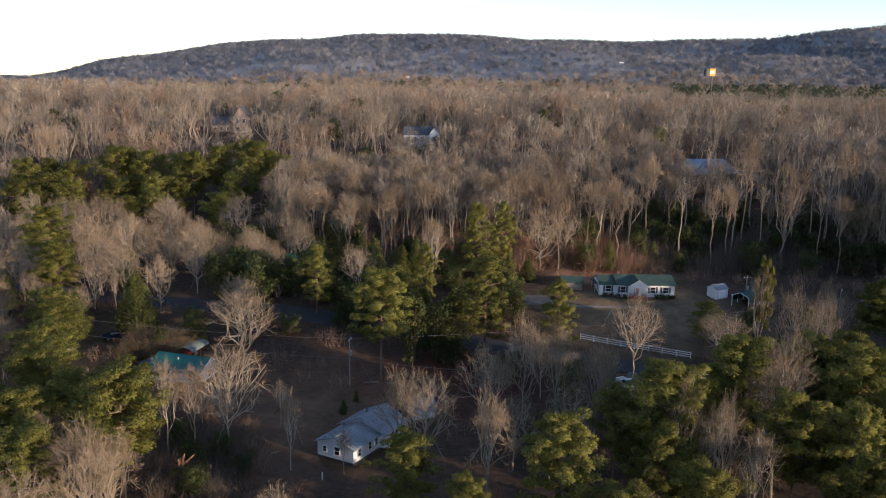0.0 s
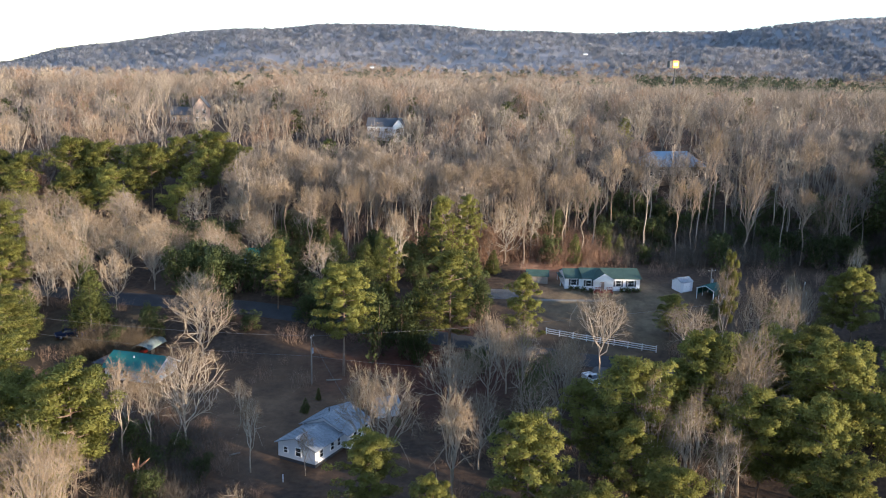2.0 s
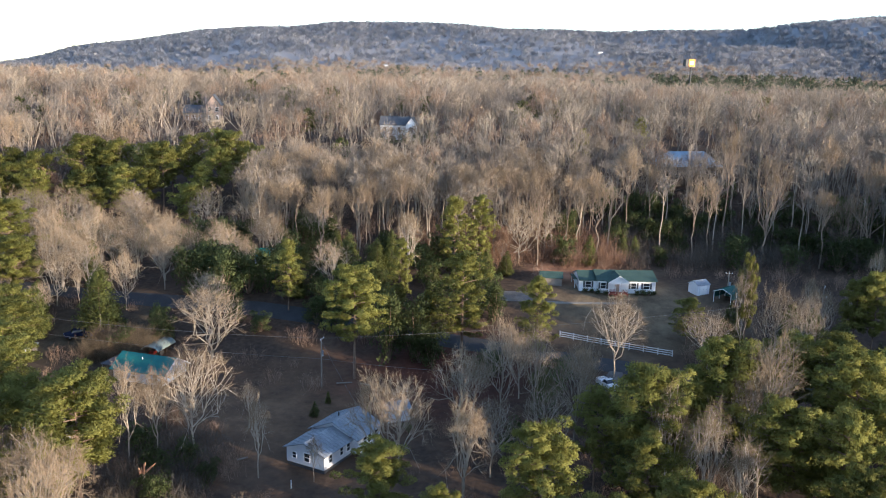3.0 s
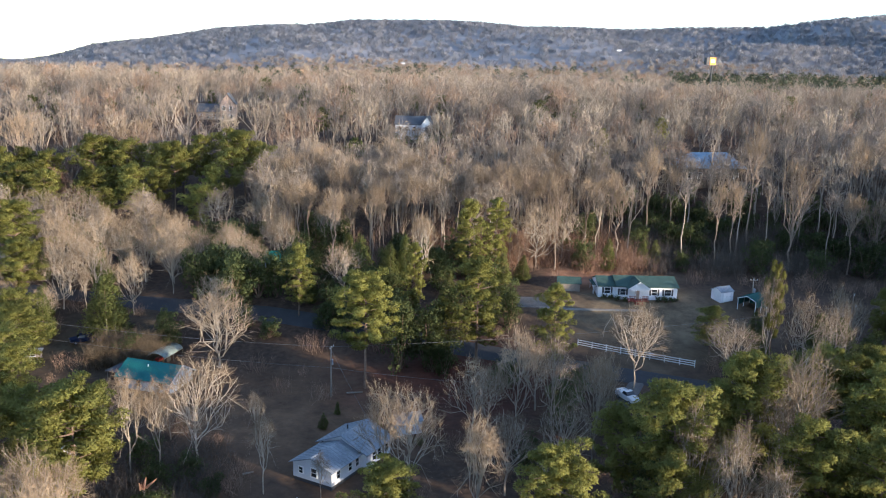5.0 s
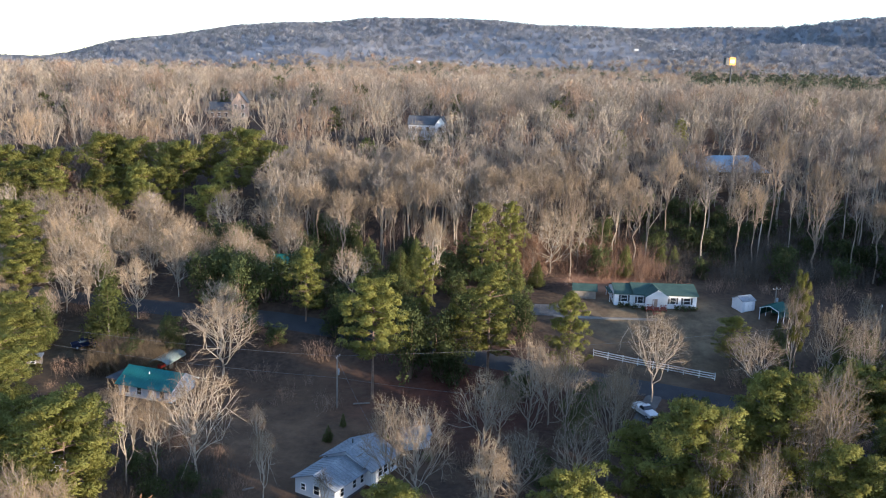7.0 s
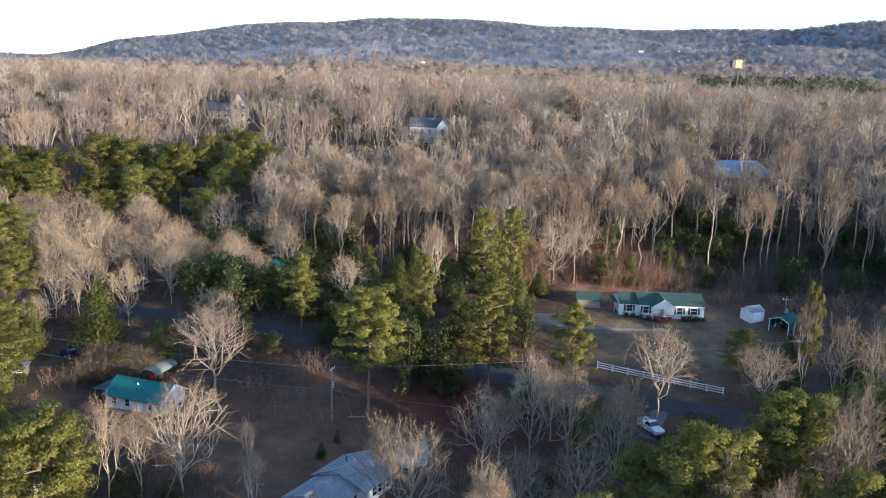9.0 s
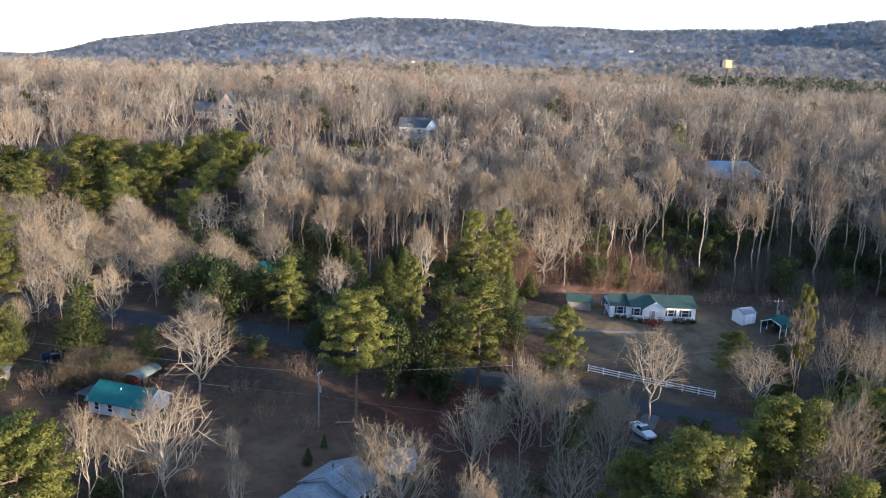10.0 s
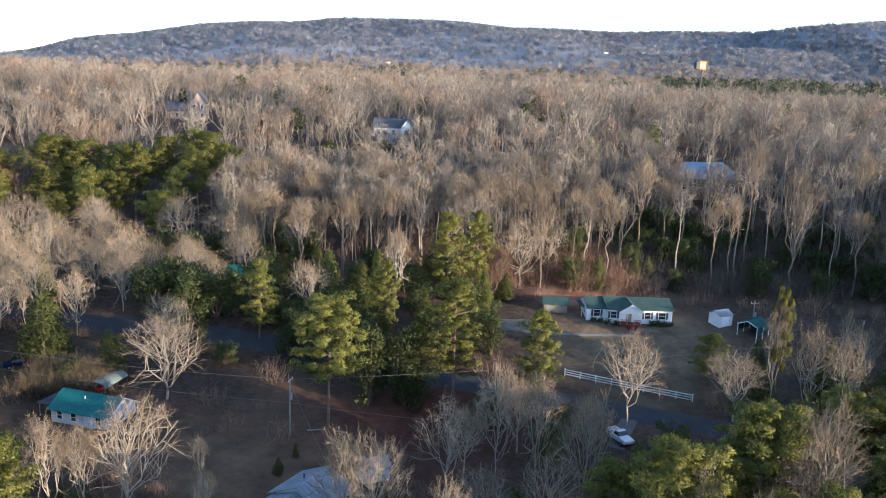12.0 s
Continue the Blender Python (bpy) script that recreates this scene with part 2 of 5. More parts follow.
def ground_z(x, y):
    """Height of the land: a valley with a road, a wooded rise behind it, and a long ridge far off."""
    x, y = np.asarray(x, float), np.asarray(y, float)
    z = (np.interp(y - 4, PY, PZ) + 2 * np.interp(y, PY, PZ) + np.interp(y + 4, PY, PZ)) / 4
    z = z + np.clip(x, 0, 90) * 0.085 * step(195, 240, y) * (1 - step(245, 285, y))
    z = z + np.clip(x, -90, 0) * 0.085 * step(195, 240, y) * (1 - step(300, 340, y))
    z = z - 2.0 * step(-20, -70, x) * step(120, 160, y) * (1 - step(180, 230, y))
    z = z - 14 * step(-100, -420, x) * step(550, 1000, y)
    # Added rise beyond the right of the view, to keep the valley in shade.
    z = z + 11 * step(105, 175, x) * step(-190, -60, y) * (1 - step(150, 235, y))
    r = np.hypot(x, y)
    crest = 41 + np.interp(x / np.maximum(y, 1), RIDGE_X, RIDGE_E) / 1490 * 2600
    up = step(1450, 2650, r) ** 0.8 * (1 - 0.6 * step(2700, 4500, r)) * step(0, 300, y)
    spur = 16 * np.sin(x * 0.009 + 2 * np.sin(y * 0.003)) * np.sin(np.clip((r - 1450) / 1200, 0, 1) * math.pi)
    z = z + (crest - 40 + z * 0) * up + np.where(up > 0, spur * step(0, 300, y) * step(-600, -300, x), 0)
    z = z + 30 * np.exp(-((x - 640) / 130) ** 2 - ((y - 1700) / 95) ** 2)      # a spur in front of the ridge
    z = z + 0.5 * np.sin(x * 0.05 + 1) * np.sin(y * 0.043) * step(190, 260, y) + 2.5 * np.sin(x * 0.012) * np.sin(y * 0.011 + 1) * step(300, 500, y)
    return z


def gz(x, y):
    return float(ground_z(x, y))


def tri_mesh(name, V, F, material, smooth=False, N=None):
    me = bpy.data.meshes.new(name)
    V, F = np.asarray(V, np.float32).reshape(-1, 3), np.asarray(F, np.int32).reshape(-1, 3)
    me.vertices.add(len(V))
    me.vertices.foreach_set("co", V.ravel())
    me.loops.add(F.size)
    me.loops.foreach_set("vertex_index", F.ravel())
    me.polygons.add(len(F))
    me.polygons.foreach_set("loop_start", np.arange(0, F.size, 3, dtype=np.int32))
    me.polygons.foreach_set("use_smooth", np.full(len(F), smooth))
    me.update(calc_edges=True)
    me.materials.append(material)
    if N is not None and len(N) == len(F) > 0:
        me.polygons.foreach_set("use_smooth", np.full(len(F), True))
        me.normals_split_custom_set(np.repeat(np.asarray(N, np.float32), 3, axis=0))
    return me


def build_ground():
    ang = np.radians(np.concatenate([np.arange(-180, -36, 4.0), np.arange(-36, 36, 0.45), np.arange(36, 180, 4.0)]))
    rad = np.concatenate([[0.01], np.arange(15, 70, 11), np.arange(70, 260, 2.5), np.geomspace(262, 4850, 90)])
    A, R = np.meshgrid(ang, rad)
    X, Y = R * np.sin(A), R * np.cos(A)
    V = np.stack([X, Y, ground_z(X, Y)], -1).reshape(-1, 3)
    n, m = len(rad), len(ang)
    i, j = np.meshgrid(np.arange(n - 1), np.arange(m), indexing="ij")
    a, b, c, d = i * m + j, i * m + (j + 1) % m, (i + 1) * m + (j + 1) % m, (i + 1) * m + j
    F = np.concatenate([np.stack([a, c, b], -1).reshape(-1, 3), np.stack([a, d, c], -1).reshape(-1, 3)])
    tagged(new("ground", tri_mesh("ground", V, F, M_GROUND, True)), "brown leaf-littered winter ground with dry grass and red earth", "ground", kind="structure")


build_ground()


def strip(name, pts, width, material, label, category, lift=0.12):
    """A paved band along a line, lying on the land, with a thin edge."""
    P = [Vector(p) for p in pts]
    path = []
    for a, b in zip(P, P[1:]):
        n = max(2, int((b - a).length / 2.5))
        path += [a.lerp(b, k / n) for k in range(n)]
    path.append(P[-1])
    for _ in range(6):
        path = [path[0]] + [(path[k - 1] + path[k] * 2 + path[k + 1]) / 4 for k in range(1, len(path) - 1)] + [path[-1]]
    V, F, m = [], [], 6
    for k, p in enumerate(path):
        d = (path[min(k + 1, len(path) - 1)] - path[max(k - 1, 0)]).normalized()
        side = Vector((d.y, -d.x))
        for c in range(m):
            q = p + side * width * (c / (m - 1) - 0.5)
            V.append((q.x, q.y, gz(q.x, q.y) + (lift if 0 < c < m - 1 else -0.1)))
    for k in range(len(path) - 1):
        for c in range(m - 1):
            a = k * m + c
            F += [(a, a + 1, a + m + 1), (a, a + m + 1, a + m)]
    return tagged(new(name, tri_mesh(name, V, F, material, True)), label, category, kind="structure")


strip("road", [(-160, 186), (-120, 183), (-88, 178.6), (-54, 171), (-30, 165.5), (-4, 158), (30, 148), (42, 144.5), (80, 133), (150, 115)], 6.2, M_ROAD,
      "grey asphalt country road through the shaded valley", "road")
strip("driveway", [(15, 172.5), (19, 171.8), (23.5, 172.5)], 6.0, M_GRAVEL, "pale gravel parking place beside the white house", "driveway", 0.08)
strip("driveway", [(36, 146.5), (33, 141), (31, 136)], 3.2, M_GRAVEL, "short gravel drive below the road", "driveway", 0.08)
strip("path", [(21, 170), (28.7, 169.5), (41.3, 169.7)], 0.9, M_CONCRETE, "narrow pale concrete path across the lawn", "path")


# ---- plants ----
class Soup:
    """Triangles gathered for one mesh."""

    def __init__(self):
        self.V, self.F, self.N, self.n = [], [], [], 0

    def tube(self, a, b, ra, rb, n=3):
        a, b = np.asarray(a, float), np.asarray(b, float)
        d = unit(b - a)
        u = unit(np.cross(d, (0.31, 0.95, 0.05) if abs(d[1]) < 0.9 else (1, 0, 0)))
        w = np.cross(d, u)
        ang = 2 * math.pi * np.arange(n) / n
        ring = np.cos(ang)[:, None] * u + np.sin(ang)[:, None] * w
        self.V.append(np.concatenate([a + ring * ra, b + ring * rb]))
        k = np.arange(n)
        k2 = (k + 1) % n
        self.F.append(np.concatenate([np.stack([k, k2, n + k2], -1), np.stack([k, n + k2, n + k], -1)]) + self.n)
        self.n += 2 * n

    def limb(self, pts, r0, r1, n=4):
        for k in range(len(pts) - 1):
            self.tube(pts[k], pts[k + 1], r0 + (r1 - r0) * k / (len(pts) - 1), r0 + (r1 - r0) * (k + 1) / (len(pts) - 1), n)

    def darts(self, A, B, W, rng, N=None):
        """Thin triangles, wide at A and pointed at B; N: the way that each one's shading faces."""
        A, B = np.asarray(A, float).reshape(-1, 3), np.asarray(B, float).reshape(-1, 3)
        S = units(np.cross(B - A, rng.normal(size=A.shape))) * (np.broadcast_to(np.asarray(W, float), len(A))[:, None] / 2)
        if N is not None:
            S = np.where((np.cross(2 * S, B - A + S) * N).sum(1)[:, None] < 0, -S, S)
            self.N.append(np.asarray(N, float))
        self.V.append(np.stack([A - S, A + S, B], 1).reshape(-1, 3))
        self.F.append(np.arange(3 * len(A)).reshape(-1, 3) + self.n)
        self.n += 3 * len(A)

    def twig(self, a, b, w, rng):
        self.darts(a, b, w, rng)

    def arrays(self):
        return (np.concatenate(self.V).astype(np.float32), np.concatenate(self.F).astype(np.int32)) if self.V else (np.zeros((0, 3), np.float32), np.zeros((0, 3), np.int32))

    def normals(self):
        return np.concatenate(self.N).astype(np.float32) if self.N else np.zeros((0, 3), np.float32)


def unit(v):
    return v / (np.linalg.norm(v) + 1e-9)


def units(v):
    return v / (np.linalg.norm(v, axis=-1, keepdims=True) + 1e-9)


def arc(a, c, b, n, rng, wild):
    """A line bent from a towards c to b, with small crooks in it."""
    t = np.linspace(0, 1, n + 1)[:, None]
    p = (1 - t) ** 2 * a + 2 * t * (1 - t) * c + t * t * b
    p[1:-1] += rng.normal(size=(n - 1, 3)) * wild * np.linalg.norm(b - a) / n
    return p


def along(p, v):
    k = min(int(v * (len(p) - 1)), len(p) - 2)
    return p[k] + (p[k + 1] - p[k]) * (v * (len(p) - 1) - k)


def bare_tree(seed, h, w, low=0.3, limbs=9, n2=7, n3=6, tw=6, tww=0.03, spread=1.15, bow=0.3, wild=0.3, leader=0.55, coarse=0, thick=1.0):
    """A leafless broadleaf tree. Limbs leave the stem from `low` upwards and fan out to a domed crown; each forks three
    times more, the last into fine twigs. spread: lean of the lowest limbs; bow: how far limbs sweep out before they rise."""
    rng = np.random.default_rng(seed)
    wood, twigs = Soup(), Soup()
    r0 = (0.0105 * h + 0.03) * thick
    crook = 0.004 if low > 0.45 else 0.008
    stem = np.array([(rng.normal() * crook * h * k ** 0.7, rng.normal() * crook * h * k ** 0.7, -0.4 if k == 0 else h * (low + leader * (0.9 - low)) * k / 5) for k in range(6)])
    wood.limb(stem, r0, r0 * 0.42, 3 if coarse else 6)
    heart = np.array((0, 0, h * (low + 0.22 * (1 - low))))
    half = np.array((w / 2, w / 2, h - heart[2]))
    lop = rng.uniform(0.8, 1.12, size=7)
    first = low * h / stem[-1][2]
    L3a, L3b = [], []
    for k in range(limbs):
        u = (k + rng.uniform(0, 0.7)) / limbs
        az = k * 2.399 + rng.uniform(-0.35, 0.35)
        tilt = spread * (1 - u) ** 0.75 + rng.uniform(0.0, 0.14)
        out = np.array((math.cos(az) * math.sin(tilt), math.sin(az) * math.sin(tilt), math.cos(tilt)))
        a = along(stem, min(0.99, first + (1 - first) * u * 0.98))
        reach = lop[k % 7] * rng.uniform(0.86, 0.98)
        end = heart + out * half * reach
        mid = a + (end - a) * 0.5
        mid = mid + np.array((out[0], out[1], -0.25)) * bow * 0.5 * np.linalg.norm(end - a)
        line = arc(a, mid, end, 2 if coarse else 5, rng, wild)
        rl = r0 * rng.uniform(0.40, 0.56) * (1.15 - 0.45 * u)
        wood.limb(line, rl, rl * 0.25, 3 if coarse else 4)
        for j in range(n2):
            v = 0.22 + 0.74 * (j + rng.uniform(0, 0.8)) / n2
            c = along(line, v)
            way = unit(unit((end - heart) / half) + rng.normal(size=3) * (0.42 - 0.14 * v) + np.array((0, 0, 0.08)))
            e = heart + way * half * reach * rng.uniform(0.84, 1.03)
            e = c + (e - c) * min(1.0, 0.42 * h / (np.linalg.norm(e - c) + 1e-6))
            m = c + (e - c) * 0.45 + (along(line, min(1, v + 0.15)) - c) * 0.3 + rng.normal(size=3) * wild * 0.05 * np.linalg.norm(e - c)
            r2 = rl * 0.6 * (1.1 - 0.5 * v)
            if coarse:
                twigs.darts([c, c + (e - c) * 0.1], [e, e], r2 * 2.2, rng)
                path = np.array([c, m, e])
            else:
                path = arc(c, m, e, 2, rng, wild * 0.6)
                wood.limb(path, r2, r2 * 0.42, 3)
            for q in range(n3):
                vv = 0.25 + 0.75 * (q + rng.uniform(0, 0.9)) / n3
                f = along(path, min(vv, 0.999))
                d = unit(unit(e - c) + unit((f - heart) / half) * 0.45 + rng.normal(size=3) * 0.42)
                L3a.append(f)
                L3b.append(f + d * h * rng.uniform(0.06, 0.12) * (1.25 - 0.4 * vv))
    A, B = np.array(L3a), np.array(L3b)
    twigs.darts(A, B, tww * 1.7, rng)
    if tw:
        A2, D = np.repeat(A, tw, 0), np.repeat(units(B - A), tw, 0)
        L = np.repeat(np.linalg.norm(B - A, axis=1), tw)[:, None]
        S = A2 + D * L * rng.uniform(0.1, 0.95, size=(len(A2), 1))
        T = S + units(D + units((S - heart) / half) * 0.25 + rng.normal(size=S.shape) * 0.5) * h * rng.uniform(0.025, 0.06, size=(len(S), 1))
        twigs.darts(S, T, tww, rng)
    return wood, twigs


def leaf_clump(soup, c, r, n, size, rng, flat=0.62, width=0.62, lie=None, rough=0.38):
    """A puff of needles or leaves; its shading follows the puff and, through lie, the crown that it belongs to."""
    d = units(rng.normal(size=(n, 3)) * np.array((1, 1, 0.8)) + np.array((0, 0, 0.3)))
    p = c + d * r * rng.uniform(0.45, 1.0, size=(n, 1)) * np.array((1, 1, flat))
    tip = p + units(d + rng.normal(size=(n, 3)) * 0.5) * size * rng.uniform(0.7, 1.3, size=(n, 1))
    face = units(d * np.array((1, 1, 1.3)) + (0 if lie is None else lie * 0.7) + rng.normal(size=(n, 3)) * rough)
    soup.darts(p, tip, size * width, rng, face)


def pine_tree(seed, h, w, low=0.4, limbs=44, per=4, n=185, size=0.25, sides=6, r=1.0, flat_top=2.6):
    """A loblolly-like pine: bare lower stem, whorls of limbs, needle puffs in tiers with gaps between them."""
    rng = np.random.default_rng(seed)
    wood, leaf = Soup(), Soup()
    bend = rng.normal(size=2) * 0.012 * h
    at = lambda u: np.array((bend[0] * math.sin(u * 3), bend[1] * math.sin(u * 3), u * h))
    r0 = 0.010 * h + 0.05
    for k in range(5):
        a, b = at(k / 5 * 0.97) - np.array((0, 0, 0.4 if k == 0 else 0)), at((k + 1) / 5 * 0.97)
        wood.tube(a, b, r0 * (1 - 0.18 * k), r0 * (1 - 0.18 * (k + 1)), sides)
    lobes = rng.uniform(0.7, 1.15, size=(5, 6))
    core = at(low + 0.35 * (1 - low))
    for k in range(limbs):
        u = low + (0.97 - low) * ((k + rng.uniform(0, 0.7)) / limbs) ** 0.9
        t = (u - low) / (1 - low)
        az = k * 2.399 + rng.uniform(-0.6, 0.6)
        shape = min(1.0, 0.62 + 1.3 * t) * (1 - t ** flat_top) ** 0.65 + 0.06
        reach = w / 2 * shape * rng.uniform(0.7, 1.08) * lobes[min(int(t * 5), 4), int(az / 1.0472) % 6]
        s = at(u)
        e = s + np.array((math.cos(az) * reach, math.sin(az) * reach, reach * rng.uniform(-0.05, 0.32) + 0.3 * t))
        if sides > 3:
            wood.tube(s, e, 0.05 + 0.012 * reach, 0.02, 3)
        for q in range(per):
            v = 1.0 - 0.8 * q / per - rng.uniform(0, 0.1)
            if v * reach < 0.25 and t < 0.8:
                continue
            c = s + (e - s) * v + rng.normal(size=3) * np.array((0.3, 0.3, 0.18)) * r
            leaf_clump(leaf, c, r * rng.uniform(0.55, 1.2) * (1 - 0.08 * q), n, size, rng, lie=unit(c - core))
    leaf_clump(leaf, at(0.97), r * 0.8, n, size, rng, 1.0, lie=np.array((0, 0, 1.0)))
    return wood, leaf


def cone_tree(seed, h, w, n=1100, size=0.5, low=0.06):
    """A dense cone of a red cedar with an uneven outline."""
    rng = np.random.default_rng(seed)
    wood, leaf = Soup(), Soup()
    wood.tube((0, 0, -0.3), (0, 0, h * 0.55), 0.03 + 0.011 * h, 0.05, 5)
    wood.tube((0, 0, h * 0.55), (0, 0, h * 0.95), 0.05, 0.02, 4)
    lobes = rng.uniform(0.75, 1.2, size=9)
    for _ in range(n // 14):
        t = 1 - math.sqrt(rng.uniform(0, 1))
        z = h * (low + (0.97 - low) * t)
        az = rng.uniform(0, 2 * math.pi)
        R = w / 2 * (1 - t) ** 0.75 * min(1, 0.5 + t * 5) * lobes[int(az / 6.284 * 9 + 4 * t) % 9] * (1 + 0.18 * math.sin(z * 5 + az * 3))
        ray = np.array((math.cos(az), math.sin(az), 0.4))
        leaf_clump(leaf, np.array((math.cos(az), math.sin(az), 0)) * R * rng.uniform(0.7, 0.95) + np.array((0, 0, z)), 0.075 * w, 14, size, rng, 1.3, 0.55, unit(ray) * 1.6, 0.25)
    return wood, leaf


def round_bush(seed, h, w, n=900, size=0.4):
    """A broad evergreen of several leafy humps."""
    rng = np.random.default_rng(seed)
    wood, leaf = Soup(), Soup()
    for k in range(12):
        az, q = k * 2.4, rng.uniform(0.15, 0.36) * w * (0 if k == 0 else 1)
        c = np.array((math.cos(az) * q, math.sin(az) * q, h * (0.14 + 0.66 * k / 11) if k else h * 0.78))
        wood.tube((0, 0, -0.2), c, 0.05 + 0.008 * h, 0.03, 4)
        for _ in range(3):
            leaf_clump(leaf, c + rng.normal(size=3) * 0.09 * w, w * rng.uniform(0.14, 0.22), n // 36, size, rng, 0.9, 0.8, rough=0.22)
    return wood, leaf


def brush_clump(seed, h, w, stems=38, tww=0.022):
    """A thicket of leafless stems."""
    rng = np.random.default_rng(seed)
    s = Soup()
    for _ in range(stems):
        a = np.array((*(rng.normal(size=2) * w * 0.22), -0.1))
        d = unit(np.array((*(rng.normal(size=2) * 0.35), 1.0)))
        b = a + d * h * rng.uniform(0.5, 1.0)
        s.twig(a, b, tww * 1.5, rng)
        for _ in range(5):
            c = a + (b - a) * rng.uniform(0.3, 0.95)
            s.twig(c, c + unit(d + rng.normal(size=3) * 0.5) * h * rng.uniform(0.15, 0.35), tww, rng)
    return s


def plant(name, pair, mats, names, label, category):
    """A thing of two parts, kept as the pattern for its copies."""
    ob = tagged(new(name), label, category)
    for nm, sp, m in zip(names, pair, mats):
        V, F = sp.arrays()
        new(nm, tri_mesh(nm, V, F, m, False, sp.normals())).parent = ob
    return ob


def stand(x, y, s=1.0, turn=0.0, sz=None, sink=0.0):
    return pose(x, y, gz(x, y) - sink, 0, 0, turn) @ Matrix.Diagonal((s, s, sz if sz else s, 1))


rng = np.random.default_rng(7)
TAKEN = []           # plan places of trees already set


def settle(patterns, rows, group, height, label=""):
    """Sets copies of patterns (each of unit height `height`) at rows of (x, y, h, width factor)."""
    for k, (x, y, h, wf) in enumerate(rows):
        ob = patterns[k % len(patterns)]
        s = h / height
        c = copy_thing(ob, pose(x, y, gz(x, y), 0, 0, (k * 137) % 360) @ Matrix.Diagonal((s * wf, s * wf, s, 1)))
        tagged(c, label, group=group)
        TAKEN.append((x, y))


def drop_pattern(obs):
    for ob in obs:
        for o in (*ob.children_recursive, ob):
            bpy.data.objects.remove(o)


WB, FB = (M_BARK, M_TWIG), (M_FOREST_BARK, M_TWIG)
oak = [plant("bare_tree", bare_tree(11 + k, 16, 15, 0.13, 13, 9, 8, 3, 0.028, 0.98, 0.2, 0.5, 0.42, thick=0.9), WB, ("trunk", "crown"), "leafless spreading oak with pale sunlit limbs", "tree") for k in range(4)]
tall = [plant("bare_tree", bare_tree(31 + k, 20, 9.0, 0.42, 10, 6, 6, 4, 0.034, 0.68, 0.0, 0.3, 0.65, thick=0.9), FB, ("trunk", "crown"), "tall leafless forest tree with a straight grey trunk", "tree") for k in range(6)]
vase = [plant("bare_tree", bare_tree(41 + k, 17, 12, 0.22, 9, 8, 6, 4, 0.034, 0.78, -0.12, 0.22, 0.2), FB, ("trunk", "crown"), "leafless forest tree whose limbs fan upward", "tree") for k in range(4)]
dome = [plant("bare_tree", bare_tree(51 + k, 14, 12.5, 0.18, 15, 9, 8, 3, 0.024, 1.1, 0.0, 0.22, 0.5, thick=0.9), WB, ("trunk", "crown"), "leafless round-crowned tree with dense tan twigs", "tree") for k in range(3)]
slim = [plant("bare_tree", bare_tree(71 + k, 15, 7.5, 0.24, 12, 8, 7, 5, 0.021, 0.8, 0.0, 0.3, 0.8, thick=0.85), WB, ("trunk", "crown"), "slender leafless tree with whitish branches", "tree") for k in range(3)]
PB = (M_PINE_BARK, M_NEEDLE)
pine = [plant("pine_tree", pine_tree(91 + k, 18, 10.5 + 0.8 * (k % 3), 0.36 + 0.05 * (k % 2)), PB, ("trunk", "crown"), "tall green pine with clumped needles and bare lower trunk", "pine tree") for k in range(5)]
far_off_pine = [plant("pine_tree", pine_tree(101 + k, 18, 10.5 + 0.8 * (k % 3), 0.42, 34, 3, 110, 0.36, r=1.25, flat_top=3.4), PB, ("trunk", "crown"), "tall green pine with a rounded crown on a bare trunk", "pine tree") for k in range(4)]
fullpine = [plant("pine_tree", pine_tree(111 + k, 18, 10.5, 0.2, 54, 3, 115, 0.27, r=0.9, flat_top=1.7), PB, ("trunk", "crown"), "broad green pine with limbs low on the trunk", "pine tree") for k in range(3)]
cedar = [plant("cedar_tree", cone_tree(121 + k, 11, 6.6, 6000, 0.34), (M_PINE_BARK, M_CEDAR), ("trunk", "crown"), "dense dark-green cone-shaped cedar", "cedar tree") for k in range(3)]
holly = [plant("evergreen_shrub", round_bush(131 + k, 8, 7.0, 2900, 0.34), (M_PINE_BARK, M_HOLLY), ("stem", "crown"), "dark evergreen thicket tree at the edge of the woods", "shrub") for k in range(3)]

# landmark trees: x, y, height, width factor
settle(oak, [(-36.5, 218, 20.5, 1.0), (-35, 195, 10.5, 1.25), (-83.5, 190, 17, 0.9), (-80, 197, 16.5, 0.9), (-57.5, 167, 12.5, 0.75), (-36, 147, 14, 1.35),
             (-17.5, 172, 11.5, 1.0), (-74, 177, 13.5, 1.0), (13, 127, 17, 0.55), (62.8, 146, 16.5, 0.6), (66, 142, 16.5, 0.55), ], "bare trees", 16)
beech = [plant("bare_tree", bare_tree(45, 12, 10, 0.2, 12, 9, 8, 7, 0.05, 1.05, 0.0, 0.25, 0.5), (M_FOREST_BARK, M_RUSSET), ("trunk", "crown"), "small beech holding dry russet leaves", "tree")]
settle(beech, [(-100, 234, 15.5, 0.9), (18.5, 190, 9, 0.8)], "bare trees", 12)
settle(vase[1:2], [(80, 196, 26.0, 0.85)], "bare trees", 17)
settle(dome, [(-30.4, 114, 16, 0.95), (-63, 193.5, 16.5, 0.95), (-67, 172.5, 12.8, 1.0), (-2, 109, 14.3, 0.95), (-5.5, 113, 13.8, 0.8), (34, 142.5, 15.4, 0.9),
              (51, 144.8, 11.5, 1.25), (22.9, 118, 16.9, 0.65), (6.5, 122, 13.9, 0.8), (-17.4, 84, 11, 0.7), (-37.8, 84, 15.3, 0.8), (17.9, 124, 17, 0.5)], "bare trees", 14)
